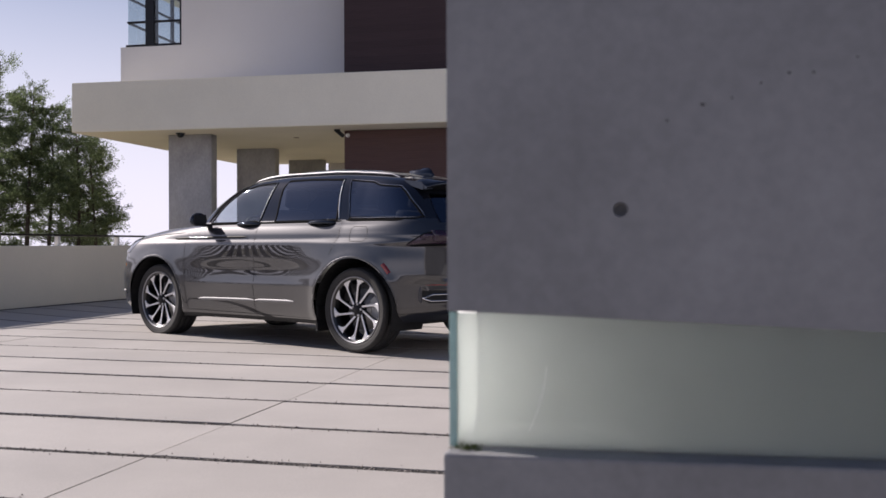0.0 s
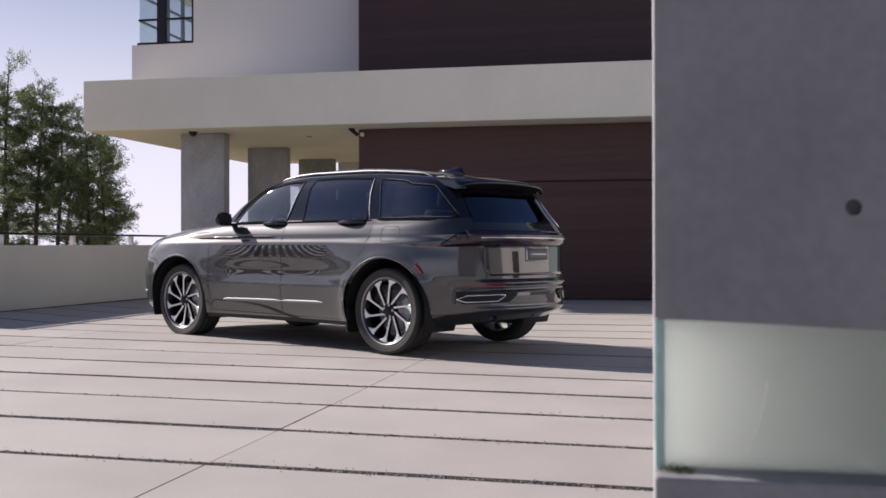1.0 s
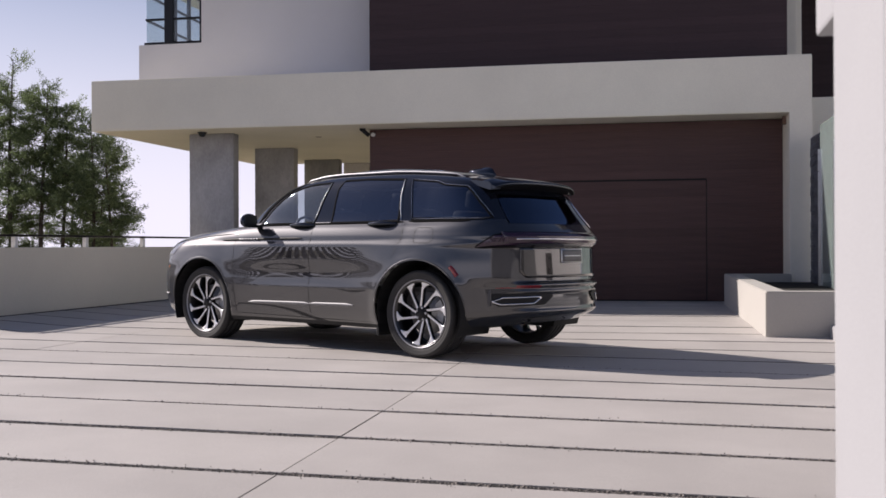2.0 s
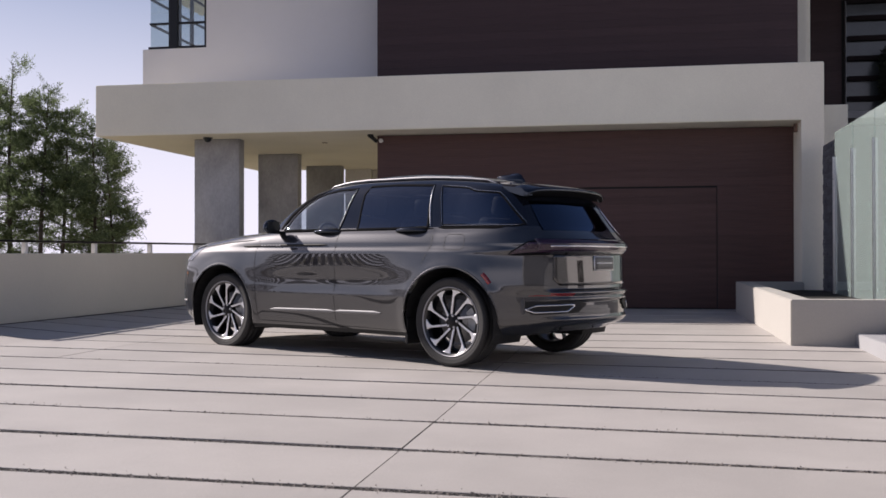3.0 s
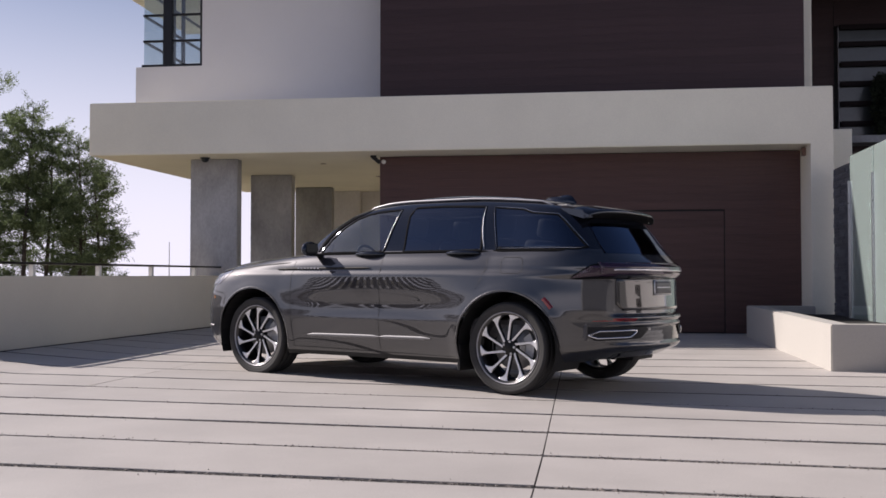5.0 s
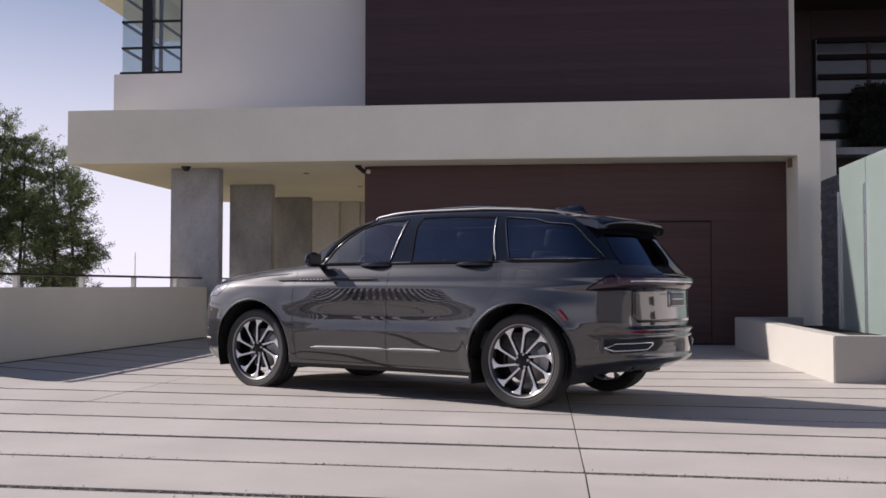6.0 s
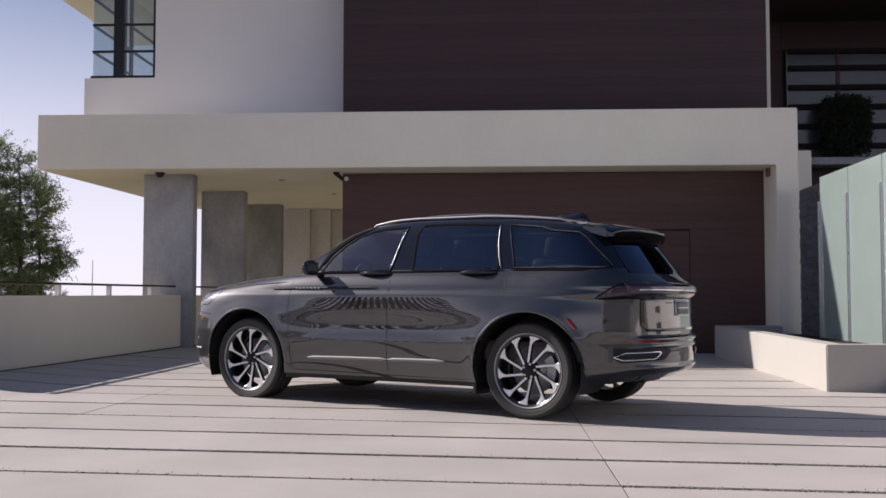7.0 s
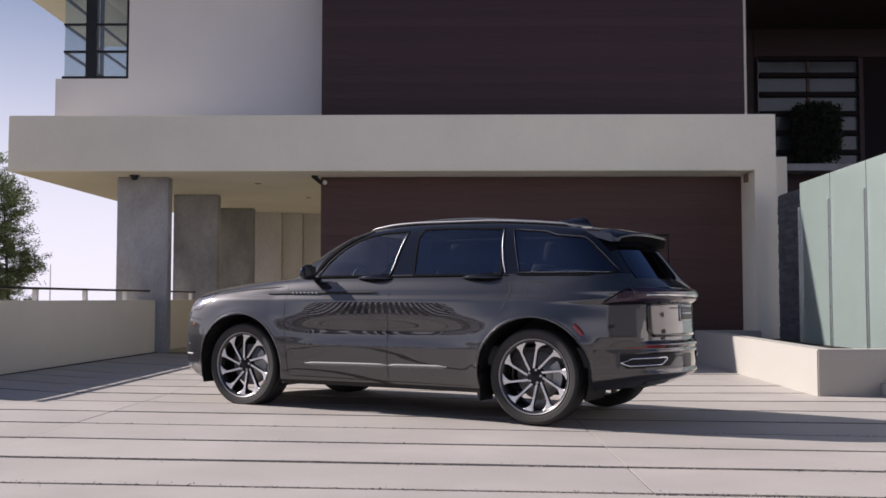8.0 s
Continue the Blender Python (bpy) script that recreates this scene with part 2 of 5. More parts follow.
M_CALIPER = surface("grey_caliper", (0.45, 0.45, 0.45), 0.5, metal=0.4, vary=0.1, bump=0.05)
# The blue of the mirrored sky is put into the gloss colour of both panes.
M_CARGL = window_glass("tinted_car_glass", (0.72, 0.76, 0.78), ior=1.66, tint_gloss=(0.72, 0.84, 1.0), gloss_rough=0.03)
M_CARGL2 = window_glass("privacy_car_glass", (0.055, 0.06, 0.07), ior=1.68, tint_gloss=(0.62, 0.75, 1.0))
M_LAMP = surface("dark_red_lamp_lens", (0.026, 0.008, 0.026), 0.16, vary=0.2, scale=9, bump=0.0, coat=0.45, coat_rough=0.01)
M_LAMPC = surface("smoked_lamp_lens", (0.16, 0.16, 0.18), 0.2, metal=0.5, vary=0.35, scale=40, bump=0.0, coat=1.0)
M_FACET = surface("clear_lamp_facet", (0.85, 0.86, 0.9), 0.2, metal=0.6, vary=0.1, scale=40, bump=0.0, coat=1.0)
M_REDREF = surface("red_reflector", (0.20, 0.010, 0.014), 0.2, vary=0.2, scale=40, bump=0.1, coat=0.8)
M_SEAT = surface("charcoal_leather", (0.07, 0.068, 0.07), 0.5, vary=0.1, scale=12, grain=200, bump=0.1)
M_SEATL = surface("light_leather", (0.42, 0.40, 0.38), 0.5, vary=0.1, scale=12, grain=200, bump=0.1)
M_AMBER = surface("amber_marker", (0.5, 0.18, 0.02), 0.2, vary=0.1, bump=0.0, coat=0.7)

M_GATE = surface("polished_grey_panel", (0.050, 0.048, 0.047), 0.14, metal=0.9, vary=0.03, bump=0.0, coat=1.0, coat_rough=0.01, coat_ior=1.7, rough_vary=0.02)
M_BRIGHT = surface("satin_silver_trim", (0.34, 0.34, 0.36), 0.5, metal=1.0, vary=0.05, scale=10, bump=0.01)
M_STRIP = surface("brushed_grey_strip", (0.24, 0.24, 0.25), 0.6, metal=0.9, vary=0.05, scale=10, bump=0.01)
# Blue specular tint paints the mirrored sky into roof and pillars.
M_BLACKP.node_tree.nodes["Principled BSDF"].inputs["Specular Tint"].default_value = (0.70, 0.82, 1.0, 1)
M_LINING = surface("bright_white_lining", (0.85, 0.85, 0.84), 0.8, vary=0.02, bump=0.0)
# Cream stucco with the drive's warm bounced light put into its colour.
M_PARAPET = surface("bounce_warmed_stucco", (0.84, 0.765, 0.62), 0.85, vary=0.04, scale=0.8, grain=90, grain_vary=0.03, bump=0.12)
M_PLATE = surface("grey_plate", (0.13, 0.128, 0.125), 0.5, vary=0.06, bump=0.02)

# ---- mesh helpers ----
def mesh_ob(name, bm, material, parent=None, label="", smooth=False):
    me = bpy.data.meshes.new(name)
    bm.normal_update()
    bm.to_mesh(me)
    bm.free()
    for m in (material if isinstance(material, (list, tuple)) else [material]):
        me.materials.append(m)
    if smooth:
        for p in me.polygons:
            p.use_smooth = True
    ob = new(name, me)
    ob.parent = parent
    if label:
        tagged(ob, label)
    return ob


def part(name, bm, material, parent, label="", smooth=False):
    return mesh_ob(name, bm, material, parent, label, smooth)


def empty(name, m=None, parent=None):
    ob = new(name)
    ob.empty_display_size = 0.2
    ob.parent = parent
    if m is not None:
        ob.matrix_basis = m
    return ob


def box(lo, hi, bevel=0.0, bm=None, segs=2):
    """A box between two corners, with softened edges."""
    b = bm or bmesh.new()
    d = [hi[i] - lo[i] for i in range(3)]
    c = [(hi[i] + lo[i]) / 2 for i in range(3)]
    r = bmesh.ops.create_cube(b, size=1.0, matrix=Matrix.LocRotScale(c, None, d))
    if bevel:
        es = list({e for v in r["verts"] for e in v.link_edges})
        bmesh.ops.bevel(b, geom=es, offset=min(bevel, min(d) * 0.45), segments=segs, affect="EDGES", profile=0.6)
    return b


def grid_faces(b, rows, close=False, flip=False):
    """Quads between rows of vertices of equal length."""
    for r0, r1 in zip(rows, rows[1:]):
        n = len(r0)
        for i in range(n if close else n - 1):
            q = [r0[i], r0[(i + 1) % n], r1[(i + 1) % n], r1[i]]
            if len(set(q)) == 4:
                b.faces.new(q[::-1] if flip else q)


def lathe(profile, axis="Y", steps=48, bm=None):
    """Turns a profile of (radius, along) about an axis."""
    b = bm or bmesh.new()
    rows = []
    for k in range(steps):
        a = 2 * math.pi * k / steps
        row = []
        for r, h in profile:
            if axis == "Y":
                row.append(b.verts.new((r * math.cos(a), h, r * math.sin(a))))
            elif axis == "Z":
                row.append(b.verts.new((r * math.cos(a), r * math.sin(a), h)))
            else:
                row.append(b.verts.new((h, r * math.cos(a), r * math.sin(a))))
        rows.append(row)
    rows.append(rows[0])
    grid_faces(b, rows)
    bmesh.ops.recalc_face_normals(b, faces=b.faces)
    return b


def tube(points, radius, sides=8, bm=None):
    b = bm or bmesh.new()
    rows = []
    pts = [Vector(p) for p in points]
    for i, p in enumerate(pts):
        d = (pts[min(i + 1, len(pts) - 1)] - pts[max(i - 1, 0)]).normalized()
        u = d.cross(Vector((0, 0, 1)) if abs(d.z) < 0.9 else Vector((1, 0, 0))).normalized()
        v = d.cross(u)
        r = radius[i] if isinstance(radius, (list, tuple)) else radius
        rows.append([b.verts.new(p + (u * math.cos(2 * math.pi * k / sides) + v * math.sin(2 * math.pi * k / sides)) * r) for k in range(sides)])
    grid_faces(b, rows, close=True)
    b.faces.new(rows[0])
    b.faces.new(rows[-1][::-1])
    bmesh.ops.recalc_face_normals(b, faces=b.faces)
    return b


def keyed(keys):
    """A smooth curve through (x, y) keys."""
    xs, ys = [k[0] for k in keys], [k[1] for k in keys]
    ms = []
    for i in range(len(xs)):
        if i == 0 or i == len(xs) - 1:
            j = max(1, min(i, len(xs) - 1)) if i else 1
            ms.append((ys[j] - ys[j - 1]) / (xs[j] - xs[j - 1]))
        else:
            d0, d1 = (ys[i] - ys[i - 1]) / (xs[i] - xs[i - 1]), (ys[i + 1] - ys[i]) / (xs[i + 1] - xs[i])
            ms.append(0.0 if d0 * d1 <= 0 else 2 * d0 * d1 / (d0 + d1))

    def f(x):
        if x <= xs[0]:
            return ys[0]
        if x >= xs[-1]:
            return ys[-1]
        i = max(k for k in range(len(xs) - 1) if xs[k] <= x)
        h = xs[i + 1] - xs[i]
        t = (x - xs[i]) / h
        return ((2 * t ** 3 - 3 * t ** 2 + 1) * ys[i] + (t ** 3 - 2 * t ** 2 + t) * h * ms[i]
                + (-2 * t ** 3 + 3 * t ** 2) * ys[i + 1] + (t ** 3 - t ** 2) * h * ms[i + 1])
    return f


def ground_z(x, y):
    """The drive leans: it rises towards the parapet, most along its foot, and a little towards the garage."""
    lean = 0.005 - 0.0155 * (min(x, 1.5) + 3.2)
    if lean < 0:
        lean *= min(1.0, max(0.0, (11.3 - y) / 2.5))
    return lean + 0.055 * max(0.0, -8.1 - x) + 0.012 * max(0.0, y - 11.5) * min(1.0, max(0.0, (x + 9.2) / 3))


# ---- the ground ----
def build_ground():
    b = bmesh.new()
    xs = [-900, -200, -60, -30, -20.4, -14.4, -12.5, -9.6, -9.2, -8.1, -7.2, -6.2, -4.5, -2.877, -1, 0.2, 1.5, 6, 12, 30, 200, 900]
    ys = [-900, -200, -60, -30, -14, -8, -2, 2, 6, 8.8, 9.4, 10, 10.6, 11.3, 11.5, 14, 17.7, 24, 40, 60, 200, 900]
    rows = []
    for y in ys:
        row = []
        for x in xs:
            z = ground_z(max(x, -9.5), min(y, 20)) - 0.005
            brow = -20.4 if y < 9 else -9.5     # beyond the parapet and the slatted fence the hillside falls away
            if x < brow:
                z -= min(14.0, (brow - x) * 0.55)
            row.append(b.verts.new((x, y, z)))
        rows.append(row)
    grid_faces(b, rows)
    bmesh.ops.recalc_face_normals(b, faces=b.faces)
    for f in b.faces:
        c = f.calc_center_median()
        f.material_index = 1 if c.x < (-20.4 if c.y < 8.8 else -9.45) or c.y < -16 or c.y > 37 or c.x > 12 else 0
    tagged(mesh_ob("ground", b, [M_SOIL, M_EARTH]), "dark gravel bed under the paving, running out to an unseen dark brown hillside", "ground", kind="structure")


build_ground()

# ---- the house ----
SLAB_Y, SLAB_B, SLAB_T = 16.907, 3.075, 3.976


def structure(name, b, material, label, category="wall", smooth=False):
    return tagged(mesh_ob(name, b, material, smooth=smooth), label, category, kind="structure")


def build_house():
    # projecting slab over the garage and the colonnade
    b = bmesh.new()
    plan = ((-11.24, SLAB_Y), (1.017, SLAB_Y), (1.017, 30.2), (-6.0, 30.2), (-6.0, 25.02), (-8.75, 25.02), (-8.75, 24.3), (-10.95, 24.3))
    lo, hi = ([b.verts.new((x, y, z)) for x, y in plan] for z in (SLAB_B, SLAB_T))
    for i in range(len(plan)):
        j = (i + 1) % len(plan)
        b.faces.new((lo[i], lo[j], hi[j], hi[i]))
    b.faces.new(hi)
    b.faces.new(lo[::-1])
    bmesh.ops.recalc_face_normals(b, faces=b.faces)
    bmesh.ops.bevel(b, geom=b.edges[:], offset=0.012, segments=2, affect="EDGES")
    structure("slab_canopy", b, M_STUCCO, "deep cream stucco slab projecting over garage and colonnade", "canopy")
    # pier that carries its end
    structure("wall_pier", box((0.675, SLAB_Y, -0.1), (1.017, 17.95, SLAB_B + 0.012), 0.0), M_STUCCO, "cream stucco pier beside the garage opening", "pier")
    # upper storey: plain grey-white wall with a corner window
    z0, z1, zt = SLAB_T, 4.90, 7.0
    structure("wall_upper_sill", box((-11.08, 18.39, z0), (-9.80, 18.65, z1), 0.0), M_STUCCO2, "grey-white stucco wall under the corner window", "wall")
    structure("wall_upper_front", box((-9.80, 18.39, z0), (-6.30, 18.65, zt), 0.0), M_STUCCO2, "smooth grey-white stucco wall of the upper storey", "wall")
    structure("wall_upper_side_sill", box((-11.08, 18.65, z0), (-10.85, 24.0, z1), 0.008), M_STUCCO2, "side wall under the corner window", "wall")
    structure("wall_upper_side", box((-11.08, 22.3, z1), (-10.85, 24.0, zt), 0.008), M_STUCCO2, "grey-white side wall of the upper storey", "wall")
    structure("wall_upper_back", box((-10.9, 24.0, z0), (0.59, 24.25, zt), 0.008), M_STUCCO2, "back wall of the upper storey", "wall")
    # Unseen overhang on the left is sized to cast the shade before the garage.
    structure("roof", box((-12.5, 17.6, zt), (1.0, 24.4, zt + 0.30), 0.01), M_STUCCO, "flat roof slab out of view, stretched left to shade the drive", "roof")
    # Added roof that blocks light from the court; dark so its underside reads as shade.
    structure("roof_court", box((1.003, 19.0, zt), (9.2, 24.4, zt + 0.25), 0.01), M_WOOD, "dark roof added over the back court to keep light out", "roof")
    structure("wall_upper_inner", box((-8.2, 18.65, z0), (-8.05, 23.99, zt), 0.0), M_WHITE, "white inner wall behind the corner window", "wall")
    # strip of white wall behind the end of the dark cladding
    structure("wall_strip", box((0.60, 18.40, SLAB_T), (1.0, 30.0, zt), 0.006), M_STUCCO, "cream wall end beside the dark cladding", "wall")
    structure("wall_return", box((1.021, 18.36, -0.1), (1.66, 19.2, 3.50), 0.01), M_STUCCO, "low cream stucco wall beside the canopy", "wall")
    # core behind the cladding
    structure("wall_garage", box((-6.25, 17.72, -0.1), (0.70, 18.2, SLAB_B - 0.004), 0.0), M_TRIM, "dark wall core behind the timber cladding of the garage", "wall")
    structure("wall_garage_upper", box((-6.25, 17.72, SLAB_T + 0.003), (0.70, 18.2, zt - 0.003), 0.0), M_TRIM, "dark wall core behind the upper timber cladding", "wall")
    structure("wall_garage_side", box((-6.25, 18.2, -0.1), (-6.0, 30.0, SLAB_B - 0.004), 0.0), M_STUCCO, "cream wall behind the colonnade", "wall")


def build_entrance_wall():
    """Unseen sunlit wall at the head of the steps, windowed, added for the tailgate's reflection."""
    x0, x1, zt = 3.6, 3.85, 3.6
    cuts = ((9.0, 9.9, 0.95, 1.75),)
    ys = [7.4] + [v for c in cuts for v in c[:2]] + [14.0]
    for i in range(0, len(ys), 2):
        structure("wall_entrance_%d" % (i // 2 + 1), box((x0, ys[i], 0.0), (x1, ys[i + 1], zt), 0.006), M_STUCCO2, "unseen pale wall at the head of the entrance steps, for the tailgate to mirror", "wall")
    for i, (ya, yb, za, zb) in enumerate(cuts):
        structure("wall_entrance_over_%d" % (i + 1), box((x0, ya + 0.002, zb), (x1, yb - 0.002, zt), 0.0), M_STUCCO2, "cream wall over an opening", "wall")
        structure("wall_entrance_under_%d" % (i + 1), box((x0, ya + 0.002, 0.0), (x1, yb - 0.002, za), 0.0), M_STUCCO2, "cream wall under an opening", "wall")
    w = tagged(empty("window_3", pose(x0 + 0.12, 9.0, 0.95)), "dark-framed window beside the entrance", "window", kind="structure")
    for a, b in (((0, 0.002, 0), (0.05, 0.06, 0.8)), ((0, 0.84, 0), (0.05, 0.898, 0.8)), ((0, 0.06, 0), (0.05, 0.84, 0.06)), ((0, 0.06, 0.74), (0.05, 0.84, 0.8)), ((0, 0.06, 0.37), (0.05, 0.84, 0.43))):
        part("window_frame", box(a, b, 0.004), M_DARKMET, w)
    part("pane", box((0.055, 0.06, 0.06), (0.065, 0.84, 0.74)), M_TRIM, w)


build_house()
structure("colonnade_floor", box((-9.19, 17.665, 0.02), (-6.26, 24.24, 0.172), 0.004), M_WARMFLOOR, "plain floor under the colonnade, coloured to bounce warm light onto the soffit", "floor")
build_entrance_wall()
# Made-up wall behind the camera; gives the car's rear quarter something dark to mirror.
structure("unseen_wall_south", box((-9.0, -6.3, -0.3), (8.99, -6.0, 1.25), 0.01), M_CONC2, "unseen dark wall added behind the camera to darken the car's reflections", "wall")
# Made-up wall out of view, dark so the car's rear mirrors less light.
structure("unseen_wall_east", box((9.0, -14.0, -0.3), (9.3, 11.3, 3.2), 0.01), M_CONC2, "unseen dark wall added on the entrance side to darken the car's reflections", "wall")


def cladding(parent_name, x0, x1, z0, z1, y, board, material, label, hole=None):
    """Horizontal boards, one piece each, with shadow gaps; hole: x0, x1, top of a door set back in them."""
    base = structure(parent_name, box((x0, y + 0.026, z0), (x1, y + 0.04, z1)), M_TRIM, label, "cladding")
    n = max(1, round((z1 - z0) / board))
    h = (z1 - z0) / n
    lengths = {}

    def piece(xa, xb, za, yy):
        key = round(xb - xa, 3)
        if key not in lengths:
            bb = box((0, 0, 0), (xb - xa, 0.02, h - 0.0008), 0.0004, segs=1)
            me = bpy.data.meshes.new("board")
            bb.to_mesh(me)
            bb.free()
            me.materials.append(material)
            lengths[key] = me
        ob = new("board", lengths[key])
        ob.parent = base
        ob.location = (xa, yy, za)

    for i in range(n):
        za = z0 + i * h
        if hole and za + h * 0.5 < hole[2]:
            piece(x0, hole[0] - 0.004, za + 0.0004, y)
            piece(hole[1] + 0.004, x1, za + 0.0004, y)
        else:
            piece(x0, x1, za + 0.0004, y)
    return base


# glazed corner window of the upper storey
def build_corner_window():
    w = tagged(empty("window_1", pose(-10.95, 18.45, 4.92)), "dark-framed corner window with horizontal glazing bars", "window", kind="structure")
    def bar(lo, hi, name="window_frame"):
        part(name, box(lo, hi, 0.004), M_DARKMET, w)
    top = 2.05
    bar((-0.03, -0.04, -0.02), (1.15, 0.05, 0.03), "window_sill")
    for x0, x1 in ((0.38, 0.56), (1.10, 1.15)):
        bar((x0, -0.035, 0.03), (x1, 0.05, top))
    bar((0.40, 0.05, 0.03), (0.54, 0.20, top))
    zs = (0.47, 0.955, 1.44)
    for z in zs:
        bar((-0.01, -0.03, z - 0.018), (0.38, 0.03, z + 0.018), "glazing_bar")
        bar((0.56, -0.03, z - 0.018), (1.10, 0.03, z + 0.018), "glazing_bar")
    rows = [0.03] + list(zs) + [top]
    for za, zb in zip(rows, rows[1:]):
        for xa, xb in ((0.0, 0.38), (0.56, 1.10)):
            ob = part("pane", box((xa, -0.004, za + 0.018), (xb, 0.004, zb - 0.018)), M_GLASS, w)
            ob.visible_shadow = False
        ob = part("pane", box((-0.012, 0.03, za + 0.018), (-0.004, 3.85, zb - 0.018)), M_GLASS, w)
        ob.visible_shadow = False
    for z in zs:
        bar((-0.03, 0.05, z - 0.018), (0.02, 3.85, z + 0.018), "glazing_bar")
    for y in (1.9, 3.8):
        bar((-0.035, y - 0.03, 0.03), (0.03, y + 0.03, top))
    bar((-0.035, 0.0, -0.02), (0.03, 3.85, 0.03), "window_sill")


build_corner_window()


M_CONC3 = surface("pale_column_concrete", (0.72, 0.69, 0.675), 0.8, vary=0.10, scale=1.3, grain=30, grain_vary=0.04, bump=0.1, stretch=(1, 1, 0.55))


# columns
def build_columns():
    for xa, xb, y in ((-9.72, -8.86, 17.66), (-9.53, -8.665, 20.42), (-9.39, -8.53, 23.22)):
        zb = ground_z(-9.3, min(y, 20)) - 0.1
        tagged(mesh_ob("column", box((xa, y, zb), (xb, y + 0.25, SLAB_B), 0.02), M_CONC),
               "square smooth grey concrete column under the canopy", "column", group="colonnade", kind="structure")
    for i, (xa, xb, y) in enumerate(((-8.73, -8.083, 24.25), (-8.08, -7.623, 24.42), (-7.62, -6.253, 24.60))):
        structure("wall_colonnade_%d" % (i + 1), box((xa, y, 0.0), (xb, y + 0.4, SLAB_B - 0.003), 0.012), M_CONC3, "pale rendered wall pier closing the colonnade", "wall")


build_columns()


# parapet with its rail
def parapet_x(y):
    """The drive's face of the parapet, which runs a little askew to the house."""
    return -9.2 + 0.0225 * (y - 11.0)


def parapet_top(y):
    return 0.985 + 0.0055 * (y - 11)


def slanted(ya, yb, section, bevel, segs=1):
    """A bar along the parapet; section(y) gives its corners (x, z)."""
    b = bmesh.new()
    rows = [[b.verts.new((x, y, z)) for x, z in section(y)] for y in (ya, yb)]
    grid_faces(b, rows, close=True)
    b.faces.new(rows[0])
    b.faces.new(rows[1][::-1])
    bmesh.ops.recalc_face_normals(b, faces=b.faces)
    if bevel:
        bmesh.ops.bevel(b, geom=b.edges[:], offset=bevel, segments=segs, affect="EDGES")
    return b


def build_parapet():
    spans = ((10.3, 17.655), (18.404, 20.416), (20.974, 23.246))
    for i, (ya, yb) in enumerate(spans):
        b = slanted(ya, yb, lambda y: [(parapet_x(y), ground_z(-9.2, y) - 0.1), (parapet_x(y), parapet_top(y)), (parapet_x(y) - 0.24, parapet_top(y)), (parapet_x(y) - 0.24, ground_z(-9.2, y) - 0.1)], 0.008, 2)
        structure("parapet_%d" % (i + 1), b, M_PARAPET, "cream stucco parapet wall along the edge of the drive", "parapet")
        b = slanted(ya, yb, lambda y: [(parapet_x(y) + 0.002, ground_z(-9.15, y) - 0.02), (parapet_x(y) + 0.036, ground_z(-9.15, y) - 0.02), (parapet_x(y) + 0.034, ground_z(-9.15, y) + 0.006), (parapet_x(y) + 0.002, ground_z(-9.15, y) + 0.008)], 0.0)
        structure("gravel_channel_%d" % (i + 1), b, M_SOIL, "narrow dark gravel channel at the foot of the parapet", "channel")
        rail = tagged(empty("handrail"), "flat dark metal handrail on short white posts along the parapet", "handrail", group="parapet rails")
        b = slanted(ya + 0.01, yb - 0.01, lambda y: [(parapet_x(y) - 0.12 + dx, parapet_top(y) + dz) for dx, dz in ((-0.035, 0.135), (0.035, 0.135), (0.035, 0.165), (-0.035, 0.165))], 0.004)
        part("rail", b, M_DARKMET, rail)
        y = 13.288 - 1.61 * 2 if i == 0 else ya + 0.15
        while y < yb:
            if y > ya + 0.1:
                x = parapet_x(y) - 0.12
                part("post", box((x - 0.03, y - 0.03, parapet_top(y) - 0.002), (x + 0.03, y + 0.03, parapet_top(y) + 0.136), 0.004), M_PAINTW, rail)
            y += 1.61


build_parapet()


# planter wall, entrance steps, glass fence
def prism(name, corners, z0, z1, material, label, category, bevel=0.012, follow=True, kind="structure"):
    b = bmesh.new()
    lo = [b.verts.new((x, y, (ground_z(x, y) if follow else 0) + z0)) for x, y in corners]
    hi = [b.verts.new((x, y, (ground_z(x, y) if follow else 0) + z1)) for x, y in corners]
    n = len(corners)
    for i in range(n):
        b.faces.new((lo[i], lo[(i + 1) % n], hi[(i + 1) % n], hi[i]))
    b.faces.new(hi)
    b.faces.new(lo[::-1])
    bmesh.ops.recalc_face_normals(b, faces=b.faces)
    if bevel:
        bmesh.ops.bevel(b, geom=b.edges[:], offset=bevel, segments=2, affect="EDGES")
    return tagged(mesh_ob(name, b, material), label, category, kind=kind)


